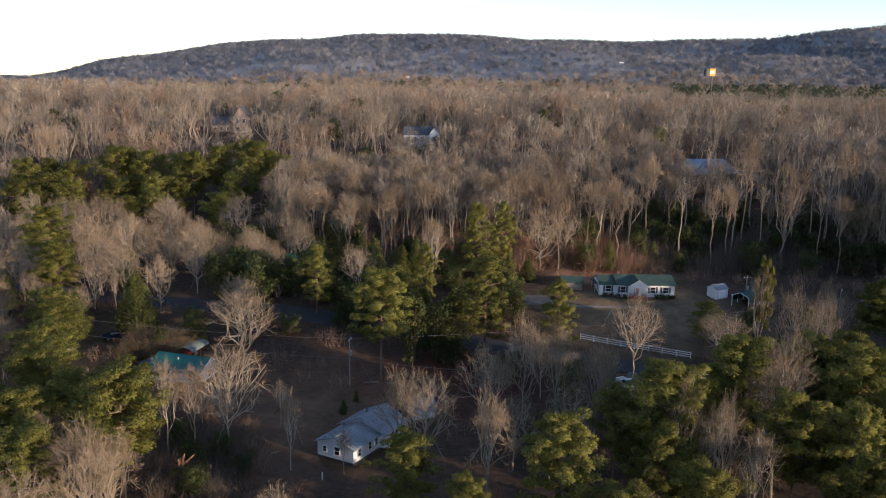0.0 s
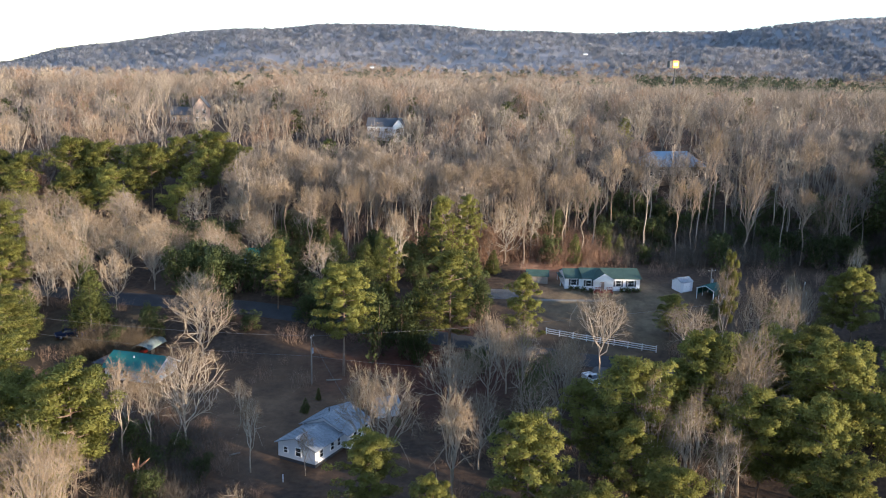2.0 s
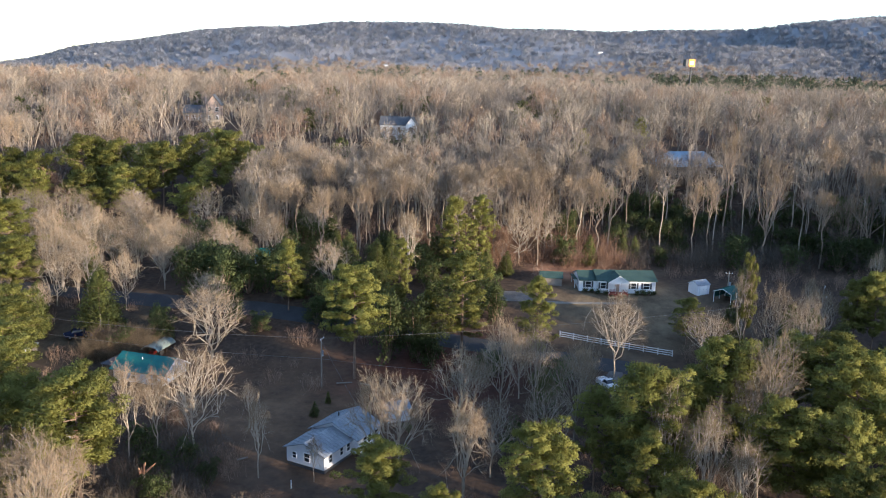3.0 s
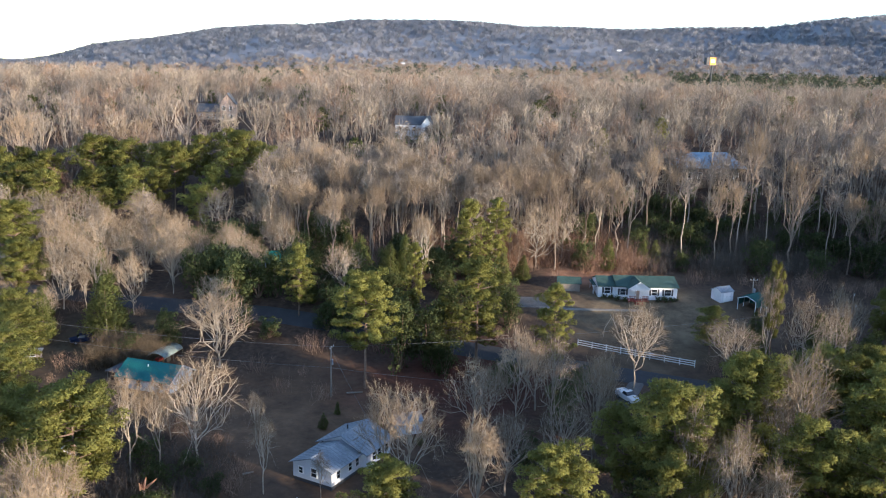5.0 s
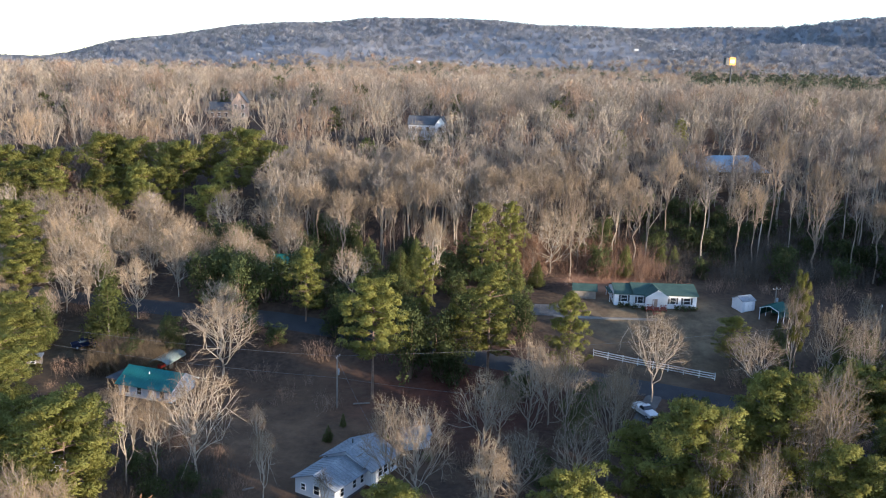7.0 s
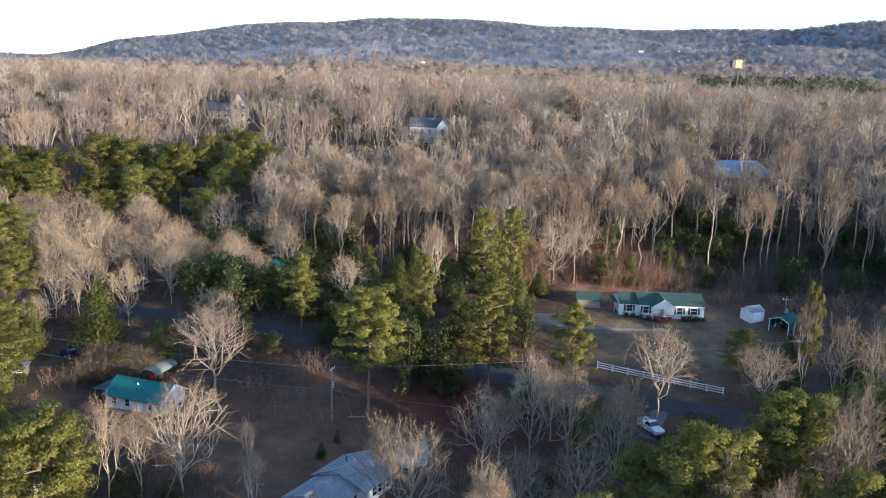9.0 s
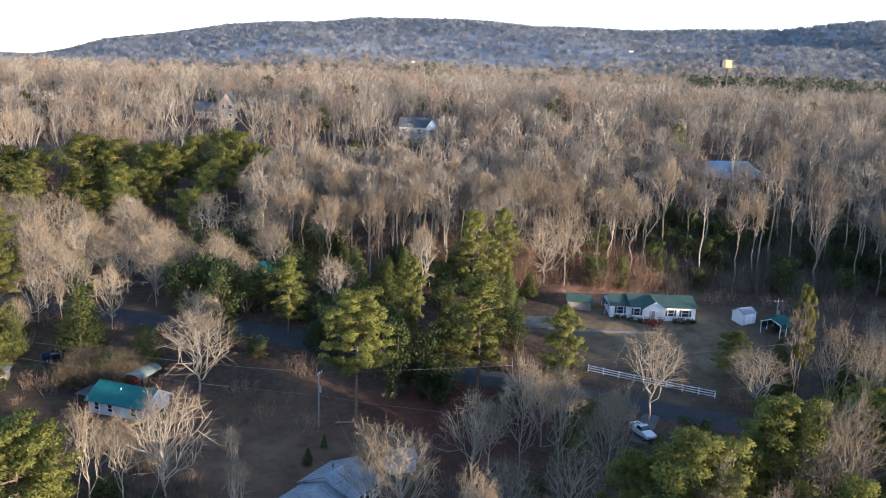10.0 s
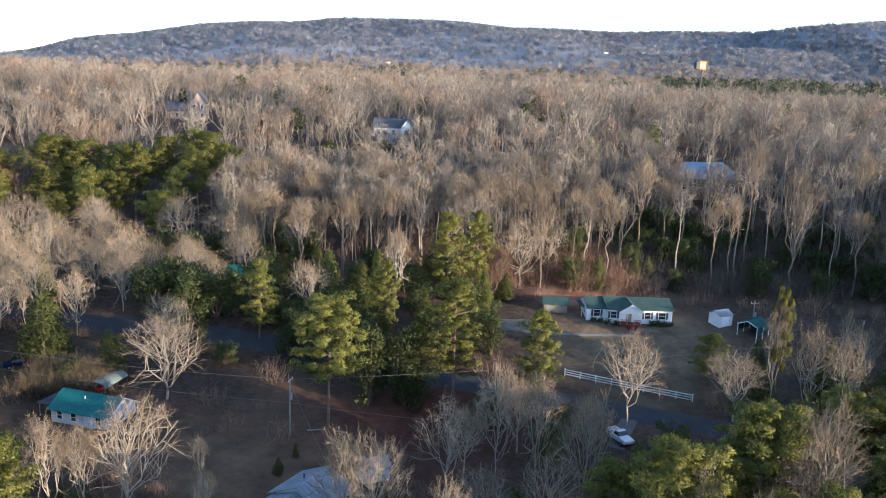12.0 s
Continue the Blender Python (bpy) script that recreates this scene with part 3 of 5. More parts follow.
settle(slim, [(-38.2, 111, 14.8, 0.8), (-34.8, 112, 13.4, 0.8), (6.1, 95, 17.4, 0.75), (-2.3, 174, 17, 0.8), (32, 90, 19, 0.7), (29.5, 96, 19, 0.7), (35.5, 88, 16.4, 0.8),
              (43, 101, 23, 0.85), (-20.4, 108, 11.4, 0.75), (-12.9, 205, 13, 0.5), (41, 101.5, 19.5, 0.9), (-25.5, 200, 12, 1.2), (56.4, 145, 20, 0.5), (-13, 107.2, 6.2, 0.9), (-40.6, 88, 15.5, 1.1), (-37.5, 90, 13.5, 1.1), (-45, 91, 14.5, 1.1)], "bare trees", 15)
settle(tall, [(33.8, 197, 20.3, 0.85), (40.5, 194, 18.8, 0.95), (38, 203, 18.5, 0.8), (49.7, 206, 23.8, 0.85), (25.6, 200, 20.2, 0.9), (20.8, 202, 20.8, 1.0), (15.7, 200, 20.5, 1.0),
              (63.2, 196, 19.1, 0.7), (67.4, 198, 19.7, 0.7), (74.7, 208, 27.4, 0.75), (92, 193, 19, 0.9), (106.8, 200, 22.8, 0.9), (98.3, 206, 28, 0.6), (29, 206, 19, 0.9), (57, 212, 18, 0.9), (10, 204, 19, 1.0)], "bare trees", 20)
settle(pine, [(13.5, 86, 18, 0.95), (27.7, 99, 19.8, 1.05), (23, 104, 14.5, 0.8), (38.3, 104, 21.2, 0.95), (27.2, 80, 15.3, 1.0), (53.3, 100, 21.4, 0.95),
              (41.4, 93, 18.4, 0.9), (47, 89, 18, 0.9), (44, 79, 17, 1.0), (25.7, 90, 15, 0.9), (-3.8, 92, 13, 1.15), (3.3, 84, 12, 0.8), (19, 78, 14, 1.0),
              (-55.5, 110, 16.7, 1.1), (-52, 98, 15, 1.1), (-39.5, 98, 18.6, 1.2), (-47.6, 104, 15, 1.0), (-46.4, 88, 14.6, 1.1), (-40.5, 92, 13.4, 1.0),
              (-84.5, 177, 18.3, 1.15)], "pines", 18)
settle(far_off_pine, [(-73.3, 152, 12.5, 1.3), (-63, 130, 13.5, 1.3), (-96.1, 247, 21.4, 0.95), (-93.4, 252, 18.4, 0.9), (-85.8, 246, 20.2, 1.0), (-76.9, 243, 19.4, 0.85), (-71.9, 240, 20.9, 0.9),
                      (-66.6, 248, 18.9, 0.85), (-58.5, 250, 19.4, 1.0), (-53.7, 246, 20.1, 0.9), (-45.7, 240, 18.1, 0.75), (-50.8, 252, 14.3, 0.8), (-108.4, 246, 17.4, 1.0), (-117.3, 250, 16.3, 0.9),
                      (-121.3, 243, 19.1, 1.0), (-110.7, 232, 18.0, 1.1), (-101.8, 228, 16.8, 1.05), (-114.4, 226, 16.7, 1.1), (-89.2, 229, 16.6, 1.05), (-88.1, 236, 16.4, 0.9), (-79.1, 230, 17.4, 1.0),
                      (-77.1, 222, 14.4, 0.9), (-73.4, 232, 15.5, 0.85), (-57.9, 213, 14.0, 1.0), (-83.1, 219, 13.2, 0.9), (-55.6, 240, 18.1, 0.85), (-98.1, 240, 11.9, 0.8), (-72.6, 252, 14.3, 0.8),
                      (-57.6, 228, 16.8, 0.7), (60, 92, 19, 1.0), (66, 105, 20, 0.9), (58, 82, 17, 1.0)], "pines", 18)
settle(vase, [(-29.7, 226, 22.5, 1.0), (-12.3, 232, 21.2, 1.0), (-3.8, 228, 18.5, 0.9), (7.8, 215, 17.2, 1.0), (4.3, 219, 15.0, 0.8), (16.8, 212, 19.8, 0.9), (22.1, 208, 20.2, 0.9), (30.3, 225, 17.8, 1.0),
              (34.0, 214, 18.2, 0.9), (-19.6, 206, 14.0, 0.6), (-2.3, 190, 12.5, 0.7), (-15.4, 222, 16.3, 0.8), (-124.3, 262, 22.2, 1.1), (-93.5, 258, 21.0, 1.1), (-88.7, 264, 20.2, 1.0), (-7.3, 205, 14.3, 0.8),
              (98.2, 194, 17.1, 0.9)], "bare trees", 17)
settle(pine[:1], [(-10.5, 140.5, 19.4, 1.05)], "pines", 18)
settle(pine, [(80.8, 147, 17.5, 0.85), (78.5, 150, 15, 0.8), (60.4, 118, 17, 1.15), (64.5, 116, 14.6, 1.0), (55.4, 121, 16.2, 0.9)], "pines", 18)
settle(fullpine[:1], [(50.2, 155, 9, 1.6)], "pines", 18)
settle(pine[1:2], [(57.2, 145.5, 20.5, 0.32)], "pines", 18, "tall narrow evergreen with sparse foliage on a leaning trunk")
settle(fullpine, [(8, 150, 18.8, 1.2), (7.2, 178, 18.6, 0.85), (13, 184, 17.6, 0.75), (20.6, 145, 16.5, 0.9), (-25.4, 165, 14.2, 0.9), (-3.7, 166, 14.2, 0.75),
                  (2.8, 240, 13, 0.7), (46, 250, 13.5, 0.9), (66, 262, 12.5, 0.9), (2, 152, 11, 0.9), (-4, 156, 10, 1.1)], "pines", 18)
settle(cedar, [(-59.7, 159, 13.2, 1.15), (-70.8, 158, 10.5, 0.75), (38.5, 192, 7.3, 1.0), (47, 196, 6.2, 1.0), (50, 197, 5.8, 1.0), (19, 184, 5.6, 1.2),
               (-13.8, 130.8, 2.3, 0.75), (-15.3, 126.1, 2.7, 1.0), (-7.2, 127.5, 2.2, 0.75), (60, 160, 6, 1.0), (72, 152, 9, 0.9), (50, 112, 12, 0.9), (57, 115, 11, 1.0), (63, 121, 10, 1.0)], "cedars", 11)
settle(holly, [(-39, 168.5, 11, 0.8), (-45.9, 172, 10.5, 0.8), (-46.2, 153.5, 6, 0.9), (-22.4, 205, 9, 0.6), (55.7, 205, 7.8, 1.1), (47.5, 203, 7, 1.0), (-31, 172, 9, 0.8), (-35, 160, 7, 0.7),
               (0.5, 146.5, 6.5, 0.8), (-18, 163, 7, 0.9), (12, 140, 6, 1.0), (20, 128, 6.5, 0.9), (-4.9, 147.5, 13, 0.6), (-0.9, 149, 11.6, 0.7), (2.5, 146, 8, 0.8), (-14.8, 158, 7.5, 0.9), (-19.2, 160, 6, 1.0), (14, 114, 6, 1.0), (31, 115, 8, 0.9), (39, 118, 9, 0.9), (47, 124, 7, 0.8),
               (27, 108, 8, 1.0), (-1, 122, 1.3, 1.5), (45, 112, 9, 0.9)], "evergreen shrubs", 8)


settle(dome[:2] + slim[:1], [(-41, 121, 7.5, 1.1), (-36.5, 122, 7, 1.1), (-46, 124, 8, 1.0), (-50, 119, 9, 1.0), (-32.5, 119, 7.5, 1.0), (-24.5, 122.4, 7, 0.9), (-44, 115, 8.5, 1.0), (9, 128, 10, 1.0), (26, 131, 10, 0.9), (27.5, 137, 8, 1.0)], "bare trees", 14.5)
settle(holly, [(-44.5, 174.8, 10, 1.0), (-39.5, 173.8, 10.5, 1.0), (-34.5, 172, 9, 1.0), (-30.5, 110.5, 4, 1.2), (-33.5, 107.5, 4.5, 1.1), (-26.5, 106, 3.5, 1.2), (-37, 113, 5, 1.1), (-31.5, 100, 5, 1.1), (-52.5, 150.5, 5, 1.2), (-13, 167.5, 8, 0.9), (-8, 163.5, 7, 0.9),
               (-29.5, 157.5, 4, 1.2), (27.5, 125.5, 5, 1.1), (24, 139.5, 5, 1.1), (22, 134, 6, 1.1)], "evergreen shrubs", 8)
settle(pine[2:4], [(-66, 139, 14, 1.1), (-78, 166, 15, 1.1), (-59, 122, 13, 1.1), (-71, 147, 12, 1.1), (43, 118, 15, 1.0), (52, 122, 14.5, 1.1), (60, 112, 16, 1.0), (39, 112, 12, 1.0)], "pines", 18)


def clear_of(x, y, grove=True):
    """True where trees may be scattered: off the road, the yards and the houses."""
    road_y = np.interp(x, [-160, -88, -54, -30, 0, 30, 42, 80, 150], [186, 178.6, 171, 165.5, 157, 148, 144.5, 133, 115])
    if abs(y - road_y) < (6 if x > -22 else 4.2):
        return False
    for a, b, c, d in ((-26, 100, 2, 138), (-14, 134, 26, 152), (16, 152, 70, 190), (-54, 110, -31, 158), (-72, 148, -50, 168), (63, 230, 86, 251), (29, 128, 38, 146), (-56, 186, -40, 206), (-40, 88, -22, 111), (-31, 138, -12, 158)):
        if a < x < c and b < y < d:
            return False
    return all((x - p) ** 2 + (y - q) ** 2 > 14 for p, q in TAKEN)


def scatter(n, x0, x1, y0, y1, test=None):
    out = []
    for _ in range(n * 12):
        if len(out) >= n:
            break
        x, y = rng.uniform(x0, x1), rng.uniform(y0, y1)
        if clear_of(x, y) and abs(x) < 0.62 * y + 25 and (test is None or test(x, y)):
            out.append((x, y, 0, 1))
            TAKEN.append((x, y))
    return out


def sized(rows, h0, h1, w0=0.85, w1=1.15):
    return [(x, y, rng.uniform(h0, h1), rng.uniform(w0, w1)) for x, y, _, _ in rows]


settle(tall + oak[:1], sized(scatter(30, -110, 130, 186, 225, lambda x, y: -46 < x < 46), 16, 20), "bare trees", 20)
settle(holly + cedar[:1], sized(scatter(30, -32, 24, 148, 190), 5, 9, 0.7, 1.0), "evergreen shrubs", 8)
settle(dome + oak, sized(scatter(30, -105, -14, 148, 212), 10, 15), "bare trees", 15)
settle(dome + oak, sized(scatter(9, -105, -28, 172, 190), 10, 14), "bare trees", 15)
settle(dome + slim, sized(scatter(8, -105, -28, 158, 178), 8, 12), "bare trees", 15)
settle(slim + oak[:2], sized(scatter(17, 44, 110, 112, 172), 8, 13, 0.7, 1.0), "bare trees", 15)
settle(dome + slim, sized(scatter(4, 2, 34, 104, 146), 9, 13), "bare trees", 14)
settle(slim + dome, sized(scatter(30, -95, -30, 72, 140), 9, 14), "bare trees", 14)
settle(pine, sized(scatter(5, 14, 80, 62, 114), 10, 13), "pines", 18)
settle(pine, sized(scatter(12, -95, -36, 66, 128), 11, 15), "pines", 18)
settle(cedar + holly, sized(scatter(26, 30, 100, 104, 150), 5, 9), "evergreen shrubs", 9)
settle(holly, [(-46, 196, 9, 1.0), (-50, 200, 8.5, 1.0), (-42, 200, 8, 1.0), (-54, 196, 7.5, 1.0), (-47, 190, 7, 1.1), (-22, 197, 9, 0.9), (-28, 206, 8.5, 0.9)], "evergreen shrubs", 8)
settle(holly + cedar, sized(scatter(20, -100, -20, 150, 215), 4, 8), "evergreen shrubs", 9)
settle(holly, sized(scatter(46, 24, 118, 190, 222), 4, 9), "evergreen shrubs", 8)
settle(holly, [(-14, 283, 3.5, 1.2), (-10, 282.5, 3, 1.3), (-6, 282.5, 3.2, 1.3), (-2, 281, 3.6, 1.2), (2.5, 282.5, 4.5, 1.0), (66, 229, 5, 1.1), (75, 228.5, 4.5, 1.2), (83, 229.5, 5, 1.0)], "evergreen shrubs", 8)
for pat in (oak, tall, vase, beech, dome, slim, pine, far_off_pine, fullpine, cedar, holly):
    drop_pattern(pat)


# ---- woods past counting ----
def woods(name, templates, rows, material, label, category="woods"):
    """Many plants in one mesh. rows: x, y, scale."""
    Vs, Fs, Ns, n = [], [], [], 0
    T = [(*t.arrays(), t.normals()) for t in templates]
    shaped = all(len(N) == len(F) for _, F, N in T)
    for k, (x, y, s) in enumerate(rows):
        V, F, N = T[k % len(T)]
        a = k * 2.39996
        c, d = math.cos(a), math.sin(a)
        Vs.append(np.stack([(V[:, 0] * c - V[:, 1] * d) * s + x, (V[:, 0] * d + V[:, 1] * c) * s + y, V[:, 2] * s + gz(x, y)], -1))
        Fs.append(F + n)
        n += len(V)
        if shaped:
            Ns.append(np.stack([N[:, 0] * c - N[:, 1] * d, N[:, 0] * d + N[:, 1] * c, N[:, 2]], -1))
    if Vs:
        tagged(new(name, tri_mesh(name, np.concatenate(Vs), np.concatenate(Fs), material, False, np.concatenate(Ns) if shaped else None)), label, category, kind="stuff")


def rows_in(n, r0, r1, half, s0, s1, test=None, power=0.5, gap=0.0):
    """Places in a sector ahead of the first eye, denser towards it."""
    out, cells, tries = [], {}, 0
    while len(out) < n and tries < 30 * n:
        tries += 1
        r = r0 + (r1 - r0) * rng.uniform() ** (1 / (1 + power))
        b = rng.uniform(-half, half)
        x, y = r * math.sin(b), r * math.cos(b)
        if clear_mid(x, y) and (test is None or test(x, y)):
            if gap:
                i, j = int(x // gap), int(y // gap)
                near = [q for a in (-1, 0, 1) for b in (-1, 0, 1) for q in cells.get((i + a, j + b), ())]
                if any((x - q[0]) ** 2 + (y - q[1]) ** 2 < gap * gap for q in near):
                    continue
                cells.setdefault((i, j), []).append((x, y))
            out.append((x, y, rng.uniform(s0, s1)))
    return out


def clear_mid(x, y):
    for a, b, c, d in ((-18, 262, 6, 298), (62, 214, 87, 251), (-97, 286, -58, 346), (-122, 206, -46, 254)):
        if a < x < c and b < y < d:
            return False
    return not (x > 22 and y < 262 and math.sin(x * 1.7) * math.sin(y * 1.3) > -0.35)


mid_bare = [bare_tree(200 + k, 18, 12.5 + (k % 3), 0.2 + 0.06 * (k % 2), 8, 6, 4, 1, 0.075, 0.65 + 0.1 * (k % 3), -0.05, 0.3, 0.3, 1, 1.2) for k in range(8)]
back_bare = [bare_tree(190 + k, 18, 13, 0.3, 6, 4, 4, 1, 0.13, 0.85, -0.05, 0.3, 0.3, 1, 1.35) for k in range(6)]
mid_pine = [pine_tree(220 + k, 18, 10, 0.36, 20, 3, 16, 0.75, 3, r=1.25, flat_top=3.0) for k in range(4)]


def far_tree(seed, h, w, n, tww, low=0.35, soft=False):
    """A tree too far to show more than its outline: a stem and a fan of twigs."""
    rng = np.random.default_rng(seed)
    s = Soup()
    lie = np.array((0.3, -0.4, 0.8))
    k = np.arange(n)
    az, t = k * 2.399, np.sqrt((k + 0.5) / n) * 1.45
    A = np.concatenate([rng.normal(size=(n, 2)) * w * 0.12, h * rng.uniform(low, low + 0.25, size=(n, 1))], 1)
    E = np.stack([np.cos(az) * np.sin(t) * w / 2, np.sin(az) * np.sin(t) * w / 2, h * (0.5 + 0.5 * np.cos(t))], -1) * rng.uniform(0.85, 1.05, size=(n, 1))
    A = np.concatenate([np.zeros((1, 3)), A + (E - A) * rng.uniform(0.0, 0.35, size=(n, 1))])
    E = np.concatenate([np.array([[0, 0, h * 0.7]]), E])
    if soft:
        A, E = E, A
    s.darts(A, E, np.concatenate([[0.4], np.full(n, tww)]), rng, units(lie + rng.normal(size=A.shape) * 0.1) if soft else None)
    return s


far_bare = [far_tree(240 + k, 15, 13, 64, 0.26) for k in range(6)]
far_pine = [pine_tree(260 + k, 18, 9, 0.3, 12, 1, 14, 1.3, 3, r=1.7)[1] for k in range(3)]


def bare_woods(templates, rows, label, twig=None):
    """The stems and limbs of many trees in one mesh, their twigs in another."""
    woods("woods", [t[0] for t in templates], rows, M_WOODS_BARK, label)
    woods("woods", [t[1] for t in templates], rows, twig or M_WOODS, label)


def pine_stand(rows, label):
    woods("pine_trunks", [t[0] for t in mid_pine], rows, M_PINE_BARK, label)
    woods("pine_woods", [t[1] for t in mid_pine], rows, M_WOODS_PINE, label)


slope_rows = rows_in(720, 224, 380, 0.53, 0.62, 1.12, gap=6.5)
back_rows = rows_in(1100, 372, 580, 0.53, 0.65, 1.12, gap=7.5)
for k, (twig, tone) in enumerate(((M_WOODS, "brown"), (M_WOODS_GREY, "grey"), (M_WOODS_PALE, "pale tan"), (M_WOODS_RED, "russet"), (M_WOODS, "brown"))):
    bare_woods(mid_bare[k:] + mid_bare[:k], slope_rows[k::5], f"leafless {tone} winter woods on the rising slope", twig)
    bare_woods(back_bare[k:] + back_bare[:k], back_rows[k::5], f"leafless {tone} winter woods higher on the slope", twig)
bare_woods([bare_tree(210 + k, 20, 8.5, 0.45, 8, 6, 5, 1, 0.06, 0.68, 0.1, 0.3, 0.75, 1) for k in range(5)],
           [(x, y, rng.uniform(0.75, 1.05)) for x, y, _, _ in scatter(210, -120, 135, 188, 236, lambda x, y: not (x < -44 and y > 190) and not (44 < x < 112 and y < 232))], "tall leafless woods on the slope behind the houses")
pine_stand(rows_in(105, 240, 560, 0.53, 0.5, 0.85), "scattered dark-green pines among bare woods")
for n, twig, tone in ((3000, M_WOODS, "brown"), (1300, M_WOODS_PALE, "pale tan"), (1300, M_WOODS_RED, "russet")):
    woods("far_woods", far_bare, rows_in(n, 490, 1650, 0.54, 0.75, 1.15, power=0.3), twig, f"leafless {tone} woods in the distance")
woods("far_pine_woods", far_pine, rows_in(270, 540, 900, 0.54, 0.5, 1.3, lambda x, y: x > (0.30 + 0.05 * math.sin(y * 0.03)) * y and math.sin(x * 0.06) + math.sin(y * 0.045 + 1) > -0.7), M_HAZE_PINE, "band of dark pines in the distance, greyed for haze")
woods("far_pine_woods", far_pine, rows_in(300, 500, 1500, 0.54, 0.6, 1.05), M_HAZE_PINE, "single dark pines in distant woods, greyed for haze")
hill_bare = [far_tree(280 + k, 10, 13, 26, 0.85, -0.3, True) for k in range(5)]
hill_pine = [pine_tree(290 + k, 16, 8, 0.1, 6, 1, 6, 2.4, 3, r=2.2)[1] for k in range(3)]
woods("hill_woods", hill_bare, rows_in(11000, 1450, 2720, 0.54, 0.8, 1.2, power=0.8), M_FAR, "grey-violet leafless woods on a long ridge, paled for haze")
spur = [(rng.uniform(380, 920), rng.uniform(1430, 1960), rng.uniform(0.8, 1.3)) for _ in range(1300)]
woods("hill_woods", hill_bare, spur, M_FAR, "grey leafless woods on a low spur, paled for haze")
woods("hill_pine_woods", hill_pine, rows_in(500, 1500, 2720, 0.54, 0.6, 1.0, power=1.6), M_FAR_PINE, "dark pines scattered on a far ridge, greyed for haze")

screen = [(65, 233), (74, 229), (79, 233), (62, 232), (68, 230), (72, 232), (77, 231), (82, 232), (87, 234), (-15, 277), (-11, 279), (-1.5, 279), (3, 279), (-8, 273), (-3, 272), (-13, 271), (64, 226), (71, 224), (79.5, 227), (86, 226), (75, 217), (90, 231), (59, 231), (67, 214), (83, 214)]
screen += [(-17 + 1.5 * k, 280.2 + 0.8 * (k % 2)) for k in range(15)]
bare_woods(mid_bare, [(x, y, rng.uniform(0.6, 0.78) if y < 250 else rng.uniform(0.36, 0.47)) for x, y in screen], "bare trees standing in front of half-hidden houses")
# added woods, out of view beside and behind the flight, which shade the valley
def around(n, x0, x1, y0, y1):
    out = []
    while len(out) < n:
        x, y = rng.uniform(x0, x1), rng.uniform(y0, y1)
        if abs(x) > 0.62 * y + 20:
            out.append((x, y, rng.uniform(0.85, 1.15)))
    return out


woods("woods", far_bare[:4], around(300, -220, 330, -220, 215), M_WOODS, "unseen added winter woods beside the valley")
pine_stand([r for r in around(240, -180, 330, -200, 215) if not (40 < r[0] < 165 and -20 < r[1] < 118)], "unseen added pines beside the valley, for shade")
pine_stand([(x, y, rng.uniform(0.8, 1.0)) for x, y in ((rng.uniform(-75, 88), rng.uniform(-60, 50)) for _ in range(270))], "unseen added pines on the near side, shading the valley")
pine_stand([r for r in around(230, 105, 230, 66, 200)], "unseen added pines on a rise, shading the valley")

# Pines added past the right edge of the view to shade the slope.
pine_stand([(x, y, rng.uniform(0.95, 1.25)) for x, y in ((rng.uniform(112, 172), rng.uniform(120, 236)) for _ in range(190)) if x > 0.53 * y + 8], "unseen added pines shading the wooded slope")
poles = [bare_tree(215 + k, 20, 6.5, 0.62, 7, 5, 4, 3, 0.05, 0.9, 0.1, 0.3, 0.8, 1) for k in range(4)]
bare_woods(poles, [(x, y, rng.uniform(0.75, 1.0)) for x, y, _, _ in scatter(44, 46, 118, 192, 234)], "slender bare forest poles with small high crowns", M_WOODS_GREY)

# undergrowth
brush = [brush_clump(300 + k, 2.6, 3.0) for k in range(6)]


def low_rows(n, x0, x1, y0, y1, s0, s1):
    out = []
    for _ in range(n * 5):
        x, y = rng.uniform(x0, x1), rng.uniform(y0, y1)
        if len(out) < n and clear_low(x, y):
            out.append((x, y, rng.uniform(s0, s1)))
    return out


def clear_low(x, y):
    road_y = np.interp(x, [-160, -88, -54, -30, 0, 30, 42, 80, 150], [186, 178.6, 171, 165.5, 157, 148, 144.5, 133, 115])
    if abs(y - road_y) < 4.5 or abs(x) > 0.62 * y + 25:
        return False
    for a, b, c, d in ((-24, 102, -3, 136), (22, 126, 40, 150), (-16, 132, 22, 150), (17, 153, 66, 184), (-52, 134, -38, 156), (-70, 150, -52, 164), (28, 130, 38, 146)):
        if a < x < c and b < y < d:
            return False
    return True


woods("brush", brush, [(x, y, s * 2.0) for x, y, s in rows_in(420, 190, 420, 0.53, 0.7, 1.2)], M_BRUSH, "saplings and brush below the bare woods", "brush")
woods("brush", brush, [(rng.uniform(-2, 46), rng.uniform(191, 210), rng.uniform(1.3, 2.6)) for _ in range(200)], M_RUSSET, "young beeches holding russet dead leaves", "brush")
woods("brush", brush, [(rng.uniform(46, 122), rng.uniform(190, 214), rng.uniform(1.2, 2.6)) for _ in range(260)], M_SHADEBRUSH, "saplings under the tall trees, darkened for shade", "brush")
woods("brush", brush, [(rng.uniform(-58, -48), rng.uniform(148, 154.5), rng.uniform(1.3, 2.0)) for _ in range(150)], M_HEDGE, "brown overgrown hedge beside the cottage", "brush")
woods("brush", brush, [(rng.uniform(-40, -27), rng.uniform(98, 118), rng.uniform(0.9, 1.9)) for _ in range(60)], M_SHADEBRUSH, "leafless thicket at the edge of the yard, darkened for shade", "brush")
woods("brush", brush, low_rows(1000, -125, 135, 72, 245, 0.5, 1.5), M_BRUSH, "tangled leafless brush under the trees", "brush")

